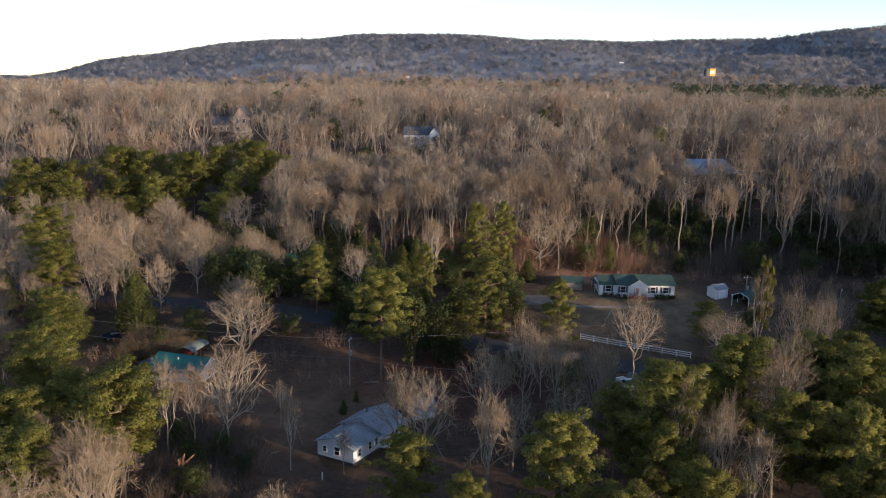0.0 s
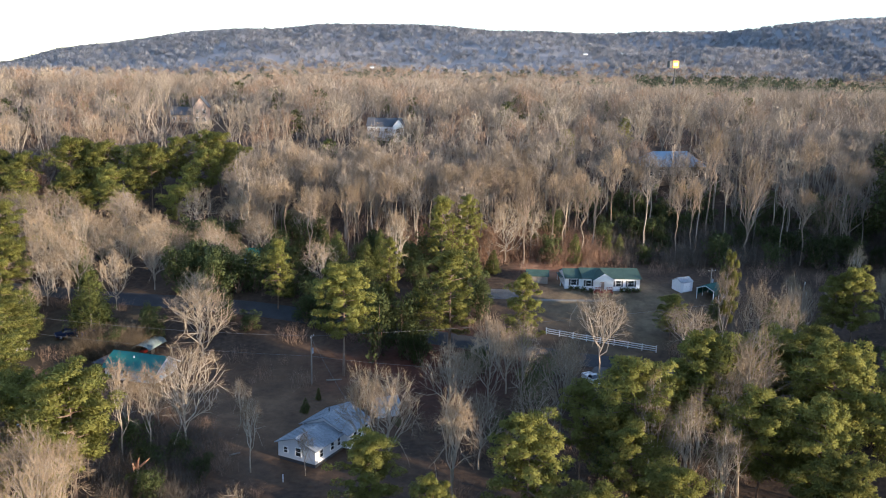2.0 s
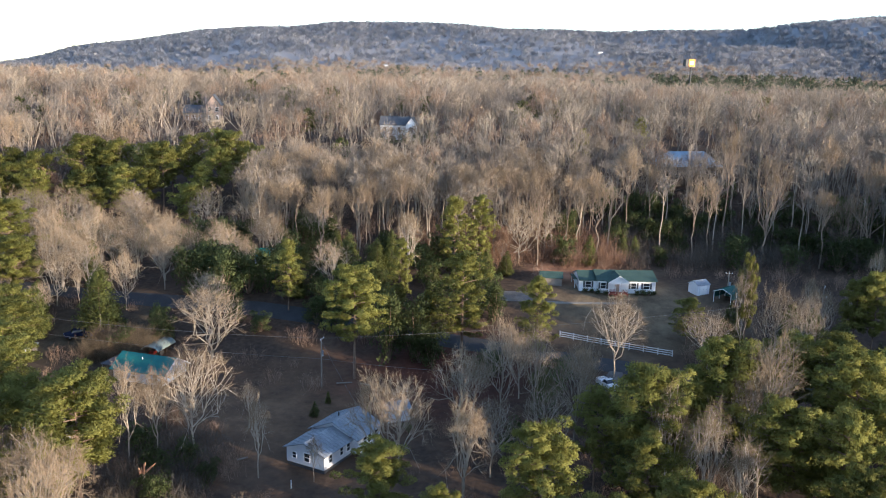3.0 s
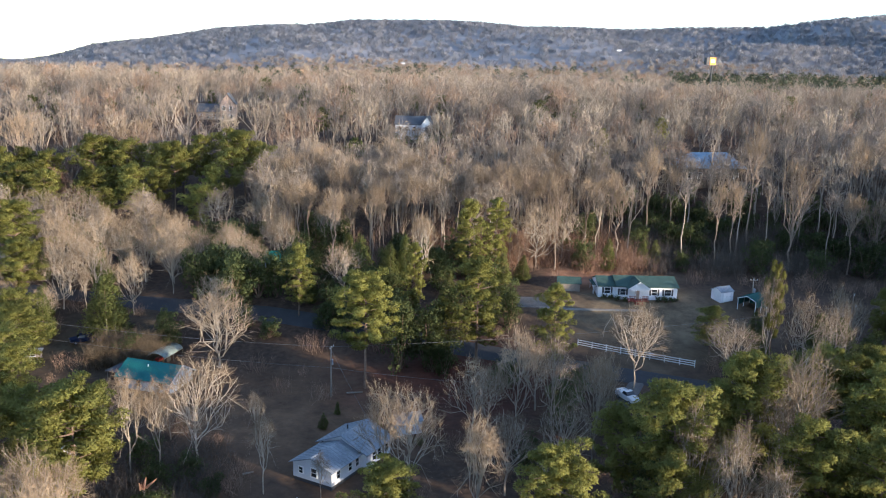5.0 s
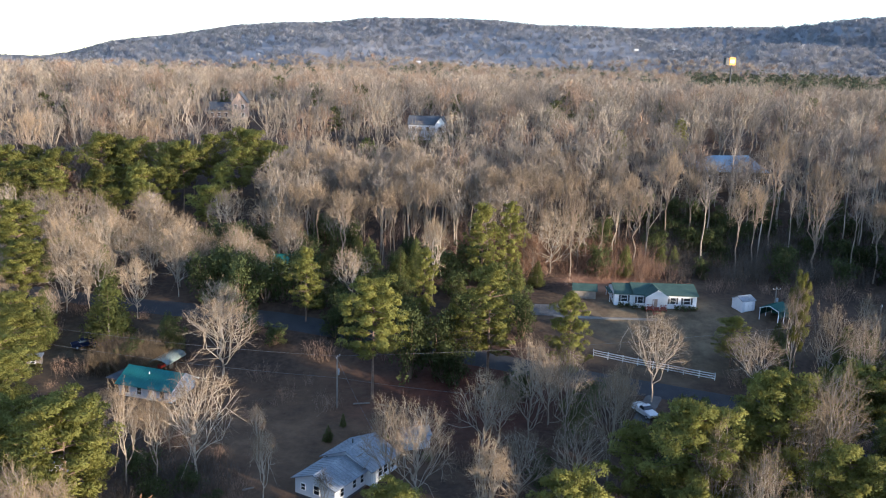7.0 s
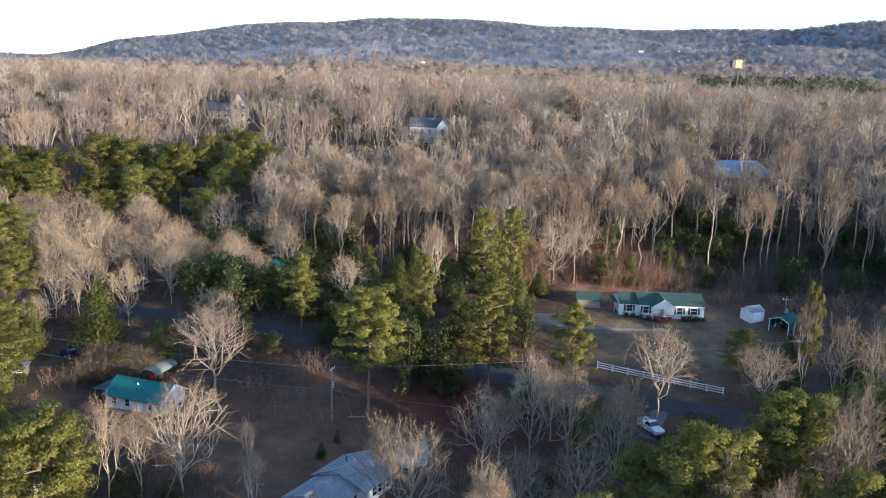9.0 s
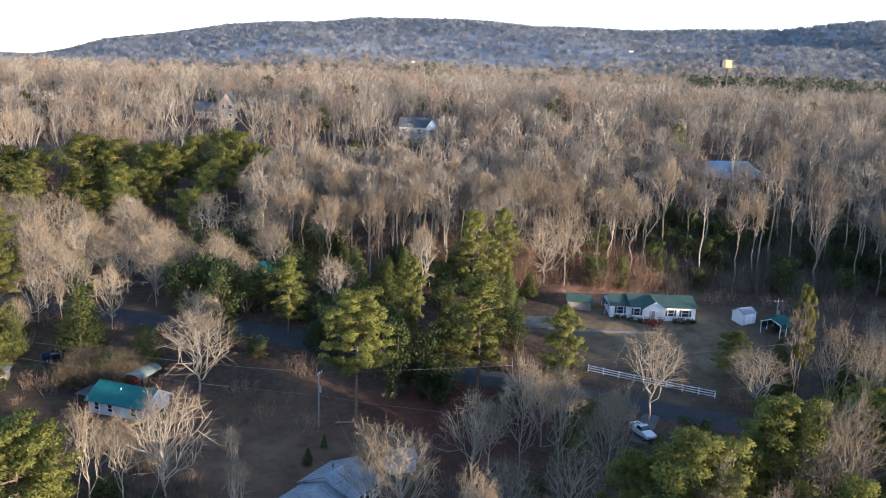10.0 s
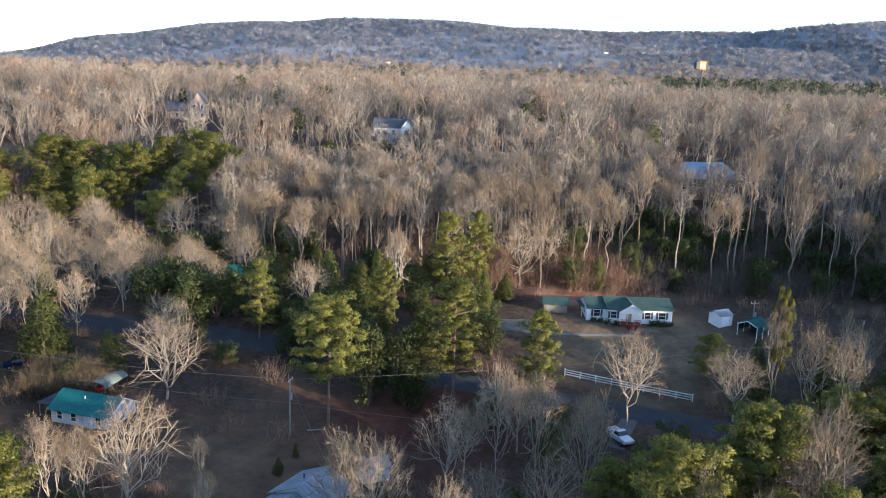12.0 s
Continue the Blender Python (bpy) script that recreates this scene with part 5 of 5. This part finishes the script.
def build_far_houses():
    h = place("house", -8.0, 290.0, 30.3, -4, "white house with a dark roof half hidden in bare woods", "house")
    gable_walls(h, -5.8, 5.0, -3.5, 3.5, -2.0, 2.9, 5.2, M_GREYWALL)
    gable_roof(h, -5.8, 5.0, -3.5, 3.5, 2.9, 5.2, M_DARKROOF, 0.4)
    bm = bmesh.new()
    for y in (-5.6, -3.52):
        v = [bm.verts.new(p) for p in ((2.9, y, -2.0), (6.3, y, -2.0), (6.3, y, 3.2), (4.6, y, 5.4), (2.9, y, 3.2))]
        bm.faces.new(v)
        if y == -5.6:
            first = v
    for e in range(5):
        bm.faces.new((first[e], first[(e + 1) % 5], v[(e + 1) % 5], v[e]))
    part("gable_wing", bm, M_TRIM, h, "bright white gabled front wing")
    for sg in (-1, 1):
        bm = bmesh.new()
        q = [(4.6, 5.45), (4.6 + sg * 2.1, 2.75), (4.6 + sg * 2.1, 2.9), (4.6, 5.62)]
        a = [bm.verts.new((x, -6.0, z)) for x, z in q]
        b = [bm.verts.new((x, 0.0, z)) for x, z in q]
        bm.faces.new(a)
        bm.faces.new(b)
        for e in range(4):
            bm.faces.new((a[e], a[(e + 1) % 4], b[(e + 1) % 4], b[e]))
        part("wing_roof", bm, M_DARKROOF, h)
    for x in (-4.3, -2.0, 0.4):
        window(h, x, -3.5, 0.8, 1.0, 1.3, "-y")
    window(h, 4.6, -5.6, 0.9, 1.2, 1.4, "-y")
    h = place("house", -81.0, 337.0, 29.6, 8, "two-storey brick house with steep gable among bare trees", "house")
    bm = bmesh.new()
    for y in (-2.0, 7.0):
        v = [bm.verts.new(p) for p in ((-2.6, y, -1.5), (2.9, y, -1.5), (2.9, y, 6.4), (0.15, y, 10.0), (-2.6, y, 6.4))]
        bm.faces.new(v)
        if y == -2.0:
            first = v
    for e in range(5):
        bm.faces.new((first[e], first[(e + 1) % 5], v[(e + 1) % 5], v[e]))
    part("wall", bm, M_BRICK, h)
    for sg in (-1, 1):
        bm = bmesh.new()
        q = [(0.15, 10.05), (0.15 + sg * 3.2, 5.95), (0.15 + sg * 3.2, 6.1), (0.15, 10.25)]
        a = [bm.verts.new((x, -2.4, z)) for x, z in q]
        b = [bm.verts.new((x, 7.4, z)) for x, z in q]
        bm.faces.new(a)
        bm.faces.new(b)
        for e in range(4):
            bm.faces.new((a[e], a[(e + 1) % 4], b[(e + 1) % 4], b[e]))
        part("roof", bm, M_DARKROOF, h)
    gable_walls(h, -11.5, -2.61, 0.0, 7.0, -1.5, 3.2, 5.8, M_POLE)
    gable_roof(h, -11.5, -2.61, 0.0, 7.0, 3.2, 5.8, M_DARKROOF, 0.4, end=0.0)
    for x, z in ((-1.2, 0.8), (1.5, 0.8), (-1.2, 3.9), (1.5, 3.9)):
        window(h, x, -2.0, z, 1.0, 1.5, "-y")
    for x in (-10, -7.5, -5):
        window(h, x, 0.0, 0.8, 1.0, 1.4, "-y")
    box("chimney", -3.4, -2.65, 3.0, 4.0, 3.0, 9.6, M_BRICK, h)
    # hipped blue roof
    h = place("house", 74.5, 243.0, 23.0, 4, "large house with a blue-grey hipped metal roof behind trees", "house")
    # The dark wall colour stands in for tree shade.
    box("wall", -8.6, 8.6, -4.6, 5.4, -2.0, 3.6, M_SHADEWALL, h)
    bm = bmesh.new()
    e0 = [bm.verts.new(p) for p in ((-9.3, -5.3, 3.62), (9.3, -5.3, 3.62), (9.3, 6.1, 3.62), (-9.3, 6.1, 3.62))]
    e1 = [bm.verts.new((v.co.x, v.co.y, 3.8)) for v in e0]
    r = [bm.verts.new(p) for p in ((-5.0, 0.4, 7.4), (5.4, 0.4, 7.6))]
    bm.faces.new(e0)
    for k in range(4):
        bm.faces.new((e0[k], e0[(k + 1) % 4], e1[(k + 1) % 4], e1[k]))
    bm.faces.new((e1[0], e1[1], r[1], r[0]))
    bm.faces.new((e1[1], e1[2], r[1]))
    bm.faces.new((e1[2], e1[3], r[0], r[1]))
    bm.faces.new((e1[3], e1[0], r[0]))
    roof = part("roof", bm, M_BLUEROOF, h)
    for k in range(26):
        x = -9.0 + 18.0 * k / 25
        zt = 3.8 + 3.6 * min(1.0, (9.3 - abs(x)) / 4.2)
        yt = -5.3 + 5.7 * (zt - 3.8) / 3.6
        cyl("roof_seam", (x, -5.3, 3.84), (x, yt, zt + 0.04), 0.05, 0.05, M_BLUEROOF, roof, 4)
    for x in (-6.5, -3.5, 0.0, 3.5, 6.5):
        window(h, x, -4.6, 0.9, 1.2, 1.5, "-y")
    # cottage behind the pines
    h = place("house", -31.5, 190.5, 7.6, 6, "small pale cottage with green metal roof and white porch posts", "house")
    gable_walls(h, -5.0, 5.0, -2.2, 3.5, -0.4, 2.4, 3.8, M_GREYWALL)
    gable_roof(h, -5.0, 5.0, -2.2, 3.5, 2.4, 3.8, M_TEAL, 0.4, 0.08, 0.5)
    box("porch_roof", -5.0, 5.0, -4.6, -2.65, 2.1, 2.22, M_TIN, h)
    for k in range(5):
        box("post", -4.9 + k * 2.4, -4.78 + k * 2.4, -4.5, -4.38, -0.4, 2.1, M_TRIM, h)
    for x in (-3, 0.6, 3):
        window(h, x, -2.2, 0.8, 0.9, 1.2, "-y")


build_far_houses()


def build_outbuildings():
    s = place("shed", 58.7, 175.6, gz(58.7, 175.6), 25, "small pale blue-white metal garden shed", "shed")
    gable_walls(s, -1.6, 1.6, -1.4, 1.4, -0.3, 1.9, 2.6, M_GREYWALL)
    gable_roof(s, -1.6, 1.6, -1.4, 1.4, 1.9, 2.6, M_TIN, 0.15, 0.06, 0.6)
    for x in (-0.5, 0.42):
        door(s, x, -1.4, -0.05, 0.88, 1.75)
    c = place("carport", 63.4, 171.4, gz(63.4, 171.4), 42, "open-ended carport with a dark teal metal roof and white frame", "carport")
    gable_roof(c, -2.4, 2.4, -1.9, 1.9, 2.2, 2.95, M_TEALDARK, 0.12, 0.06, 0.6, end=0.05)
    for y in (-1.86, 1.86):
        for x in (-2.3, 0.0, 2.3):
            box("post", x - 0.05, x + 0.05, y - 0.05, y + 0.05, -0.6, 2.2, M_TRIM, c)
        box("side_panel", -2.24, 2.24, y - 0.02, y + 0.02, 0.9, 2.14, M_TEALDARK, c)
    for sg in (-1, 1):
        cyl("rafter", (-2.48, sg * 2.0, 2.2), (-2.48, 0, 3.02), 0.06, 0.06, M_TRIM, c, 6)
    box("end_panel", 2.34, 2.38, -1.8, 1.8, 0.0, 2.3, M_TEALDARK, c)
    s = place("shed", 28.2, 180.0, gz(28.2, 180), -6, "low outbuilding with a pale green roof beside the house", "shed")
    gable_walls(s, -2.2, 2.2, -1.8, 1.8, -0.3, 1.5, 2.3, M_POLE)
    gable_roof(s, -2.2, 2.2, -1.8, 1.8, 1.5, 2.3, M_GREENROOF, 0.3, 0.08)
    door(s, 0.5, -1.8, -0.2, 0.9, 1.6, material=M_POLE)


build_outbuildings()


def build_fence():
    """White three-rail paddock fence: posts and rails as parts."""
    f = tagged(new("fence"), "white three-rail wooden fence along the road", "fence")
    a, b, n = Vector((26.8, 156.9)), Vector((46.3, 150.3)), 9
    f.matrix_world = Matrix.Translation((a.x, a.y, gz(a.x, a.y)))
    base = Vector((a.x, a.y, gz(a.x, a.y)))
    P = [Vector((*a.lerp(b, k / (n - 1)), 0)) for k in range(n)]
    for p in P:
        p.z = gz(p.x, p.y)
    turn = math.degrees(math.atan2(b.y - a.y, b.x - a.x))
    post = bmesh.new()
    bx(post, -0.07, 0.07, -0.07, 0.07, -0.4, 1.32)
    first = part("post", post, M_TRIM, f)
    for k, p in enumerate(P):
        ob = first if k == 0 else first.copy()
        if k:
            scene.collection.objects.link(ob)
        ob.matrix_local = Matrix.Translation(p - base) @ pose(0, 0, 0, 0, 0, turn)
    rail = None
    for p, q in zip(P, P[1:]):
        d = q - p
        for z in (0.35, 0.75, 1.15):
            if rail is None:
                bm = bmesh.new()
                bx(bm, 0, d.length, -0.115, -0.075, -0.065, 0.065)
                rail = ob = part("rail", bm, M_TRIM, f)
            else:
                ob = rail.copy()
                scene.collection.objects.link(ob)
            ob.matrix_local = Matrix.Translation(p - base + Vector((0, 0, z))) @ d.to_track_quat("X", "Z").to_matrix().to_4x4()


build_fence()


def utility_pole(x, y, h, turn, label, transformer=True, arms=(0.5,)):
    p = place("utility_pole", x, y, gz(x, y), turn, label, "utility pole", "utility poles")
    cyl("pole", (0, 0, -0.5), (0, 0, h), 0.15, 0.10, M_POLE, p, 10)
    for d in arms:
        box("crossarm", -0.75, 0.75, -0.16, -0.06, h - d - 0.06, h - d + 0.06, M_POLE, p)
        for x0 in (-0.68, 0.0, 0.68):
            cyl("insulator", (x0, -0.11, h - d + 0.06), (x0, -0.11, h - d + 0.22), 0.05, 0.035, M_TRIM, p, 8)
    if transformer:
        cyl("transformer", (0.32, 0, h - 3.2), (0.32, 0, h - 2.3), 0.24, 0.24, M_TIN, p, 12)
        cyl("bracket", (0.05, 0, h - 2.7), (0.32, 0, h - 2.7), 0.05, 0.05, M_STEEL, p, 6)
    return p


def wire(a, b, sag=0.8, r=0.02):
    w = bpy.data.curves.new("power_line", "CURVE")
    w.dimensions, w.bevel_depth, w.bevel_resolution = "3D", r, 1
    sp = w.splines.new("POLY")
    n = 16
    sp.points.add(n)
    for k in range(n + 1):
        t = k / n
        p = Vector(a).lerp(Vector(b), t)
        sp.points[k].co = (p.x, p.y, p.z - sag * 4 * t * (1 - t), 1)
    w.materials.append(M_WIRE)
    tmp = bpy.data.objects.new("tmp", w)
    me = bpy.data.meshes.new_from_object(tmp)
    bpy.data.objects.remove(tmp)
    tagged(new("power_line", me), "thin sagging overhead power line", "power line")


def build_poles():
    z0 = gz(-15.6, 137.2)
    utility_pole(-15.6, 137.2, 8.5, 75, "weathered wooden utility pole with a grey transformer in the yard", True, (0.25,))
    z1, z2, z3 = gz(77, 158), gz(79.5, 164), gz(-82, 152)
    utility_pole(77, 158, 8.5, 60, "wooden utility pole among bare trees by the road", False)
    utility_pole(79.5, 164, 7.5, 60, "wooden utility pole among bare trees by the road", False)
    utility_pole(64.5, 174.8, 5.0, 0, "short service pole with a white meter box behind the shelter", True, (0.5,))
    wire((-15.6, 137.2, z0 + 8.4), (77, 158, z1 + 8.4), 1.2)
    wire((-15.6, 137.2, z0 + 8.4), (-82, 152, z3 + 8.4), 1.0)
    wire((-15.6, 137.2, z0 + 4.9), (30, 131, gz(30, 131) + 5.5), 0.9)
    wire((-15.6, 137.2, z0 + 4.9), (-82, 152, z3 + 5.5), 0.9)
    wire((-15.6, 137.2, z0 + 8.0), (-8.5, 123.5, 2.2), 0.3)
    utility_pole(-82, 152, 8.5, 75, "wooden utility pole at the edge of the pines", False)
    p = place("clothes_post", -58.7, 156.5, gz(-58.7, 156.5), 0, "pale bare wooden post beside the cedar", "post")
    cyl("shaft", (0, 0, -0.3), (0, 0, 5.0), 0.14, 0.10, M_POLE, p)
    p2 = place("clothes_post", -57.6, 157.6, gz(-57.6, 157.6), 0, "pale bare wooden post beside the cedar", "post")
    cyl("shaft", (0, 0, -0.3), (0, 0, 3.6), 0.10, 0.08, M_POLE, p2)


build_poles()


def build_sign():
    x, y = 165.5, 540.0
    g = gz(x, y)
    s = place("highway_sign", x, y, g, 34, "tall roadside sign on a dark pole with an orange face", "sign")
    top = 61.0 - g
    cyl("pole", (0, 0, -1), (0, 0, top - 4.6), 0.55, 0.45, M_STEEL, s, 12)
    box("platform", -4.6, 4.6, -0.9, 0.9, top - 5.0, top - 4.75, M_STEEL, s)
    box("cabinet", -2.9, 2.9, -0.5, 0.5, top - 4.6, top, M_STEEL, s)
    box("cabinet", -5.6, -2.95, -0.4, 1.6, top - 4.5, top - 0.3, M_STEEL, s, "dark second sign cabinet")
    box("face", -2.8, 2.8, -0.56, -0.502, top - 4.5, top - 0.1, M_SIGN, s, "orange sign face")
    box("stripe", -2.0, 1.6, -0.60, -0.562, top - 3.4, top - 1.4, M_SIGNLIGHT, s, "pale block on the sign face")


build_sign()


def build_car(name, x, y, turn, paint, label, category, pickup=False):
    c = place(name, x, y, gz(x, y) + 0.13, turn, label, category)
    bm = bmesh.new()
    prof = [(-2.3, 0.45), (-2.35, 0.8), (-1.45, 0.98), (2.1, 0.98), (2.35, 0.85), (2.35, 0.45), (2.2, 0.28), (-2.15, 0.28)]
    a = [bm.verts.new((px, -0.88, pz)) for px, pz in prof]
    b = [bm.verts.new((px, 0.88, pz)) for px, pz in prof]
    bm.faces.new(a)
    bm.faces.new(b)
    for e in range(len(prof)):
        bm.faces.new((a[e], a[(e + 1) % len(prof)], b[(e + 1) % len(prof)], b[e]))
    bmesh.ops.bevel(bm, geom=bm.edges[:], offset=0.06, segments=2, affect="EDGES")
    part("body", bm, paint, c)
    x0, x1 = (-0.9, 0.7) if pickup else (-1.2, 1.9)
    for nm, gr, m in (("cabin", 0.0, paint), ("glass", 0.012, M_GLASS)):
        bm = bmesh.new()
        lo, hi = 0.97, 1.5 + (0.15 if pickup else 0)
        z0, z1 = (lo, hi) if nm == "cabin" else (lo + 0.1, hi - 0.09)
        f = lambda z: (z - lo) / (hi - lo)
        ring = lambda z: [(x0 + 0.65 * f(z) - gr, -0.8 + 0.13 * f(z) - gr), (x1 - 0.5 * f(z) + gr, -0.8 + 0.13 * f(z) - gr), (x1 - 0.5 * f(z) + gr, 0.8 - 0.13 * f(z) + gr), (x0 + 0.65 * f(z) - gr, 0.8 - 0.13 * f(z) + gr)]
        va = [bm.verts.new((*p, z0)) for p in ring(z0)]
        vb = [bm.verts.new((*p, z1)) for p in ring(z1)]
        if nm == "cabin":
            bm.faces.new(va)
            bm.faces.new(vb)
        for e in range(4):
            bm.faces.new((va[e], va[(e + 1) % 4], vb[(e + 1) % 4], vb[e]))
        part(nm, bm, m, c)
    if pickup:
        for q in ((0.85, 2.3, -0.86, -0.78), (0.85, 2.3, 0.78, 0.86), (2.24, 2.32, -0.78, 0.78)):
            box("bed_wall", *q, 0.98, 1.22, paint, c)
    for wx in (-1.45, 1.4):
        for sg in (-1, 1):
            w = cyl("wheel", (wx, sg * 0.72, 0.2), (wx, sg * 0.92, 0.2), 0.33, 0.33, M_TYRE, c, 16)
            cyl("rim", (wx, sg * 0.921, 0.2), (wx, sg * 0.935, 0.2), 0.19, 0.17, M_TIN, w, 10)
    for sg in (-1, 1):
        box("headlight", -2.36, -2.3, sg * 0.62 - 0.16, sg * 0.62 + 0.16, 0.66, 0.78, M_TIN, c)
        box("tail_light", 2.33, 2.37, sg * 0.66 - 0.14, sg * 0.66 + 0.14, 0.66, 0.8, M_REDPAINT, c)
    return c


build_car("pickup_truck", 32.1, 138.2, 115, M_CARWHITE, "white pickup truck parked on a short gravel drive", "pickup truck", True)
build_car("car", -63.5, 157.5, 30, M_CARBLUE, "dark blue car parked on grass near the cedar", "car")
build_car("car", 60.0, 123.5, 70, M_STEEL, "dark car parked under the pines", "car")


def build_small():
    t = place("covered_boat", -60.0, 158.3, gz(-60, 158.3), 40, "low load under a bright blue tarpaulin", "tarpaulin")
    bm = bmesh.new()
    bmesh.ops.create_uvsphere(bm, u_segments=16, v_segments=8, radius=1.0, matrix=Matrix.Diagonal((1.5, 0.9, 0.9, 1)))
    for v in bm.verts:
        v.co.z = max(v.co.z + 0.2, -0.1) + 0.06 * math.sin(v.co.x * 6) * math.cos(v.co.y * 7)
    part("cover", bm, M_TARP, t)
    b = place("propane_tank", -46.6, 146.4, gz(-46.6, 146.4), 20, "small white tank behind the cottage", "tank")
    cyl("tank", (-0.5, 0, 0.5), (0.5, 0, 0.5), 0.35, 0.35, M_TRIM, b, 14)
    for x in (-0.35, 0.25):
        box("foot", x, x + 0.1, -0.25, 0.25, -0.15, 0.25, M_STEEL, b)
    # broken tree with a torn orange top
    s = place("broken_tree", -34.2, 104.0, gz(-34.2, 104), 0, "snapped dead tree with torn orange-brown wood", "dead tree")
    r = np.random.default_rng(5)
    sp = Soup()
    sp.tube((0, 0, -0.3), (0.1, 0, 2.6), 0.38, 0.33, 8)
    V, F = sp.arrays()
    new("trunk", tri_mesh("trunk", V, F, M_BARK)).parent = s
    sp = Soup()
    for k in range(9):
        a = k * 0.7
        sp.tube((0.22 * math.cos(a), 0.22 * math.sin(a), 2.4), (0.45 * math.cos(a) + 0.1, 0.4 * math.sin(a), 2.9 + r.uniform(0, 1.4)), 0.15, 0.03, 4)
    sp.tube((0.2, 0, 2.5), (1.9, -0.2, 4.1), 0.2, 0.06, 6)
    V, F = sp.arrays()
    new("torn_top", tri_mesh("torn_top", V, F, M_SNAG)).parent = s
    # fallen pale trunk in the yard and logs round the big pine
    for x, y, turn, ln in ((-23.5, 113.0, 30, 1.5), (-12.0, 138.6, 10, 2.6), (-8.4, 138.2, 160, 1.8)):
        l = place("log", x, y, gz(x, y) + 0.12, turn, "pale fallen log lying on the ground", "log")
        cyl("stem", (-ln / 2, 0, 0), (ln / 2, 0, 0.03), 0.15, 0.10, M_POLE, l, 8)
    # specks of houses on the ridge
    for px, py, w in ((-72, 1560, 9), (352, 1750, 10), (430, 1760, 6)):
        h = place("house", px, py, gz(px, py) + 8.5, 20, "tiny white house in the woods of the far ridge", "house", "ridge houses")
        gable_walls(h, -w / 2, w / 2, -2, 2, -1.0, 0.6, 1.6, M_GREYWALL)
        gable_roof(h, -w / 2, w / 2, -2, 2, 0.6, 1.6, M_TIN, 0.3)


build_small()
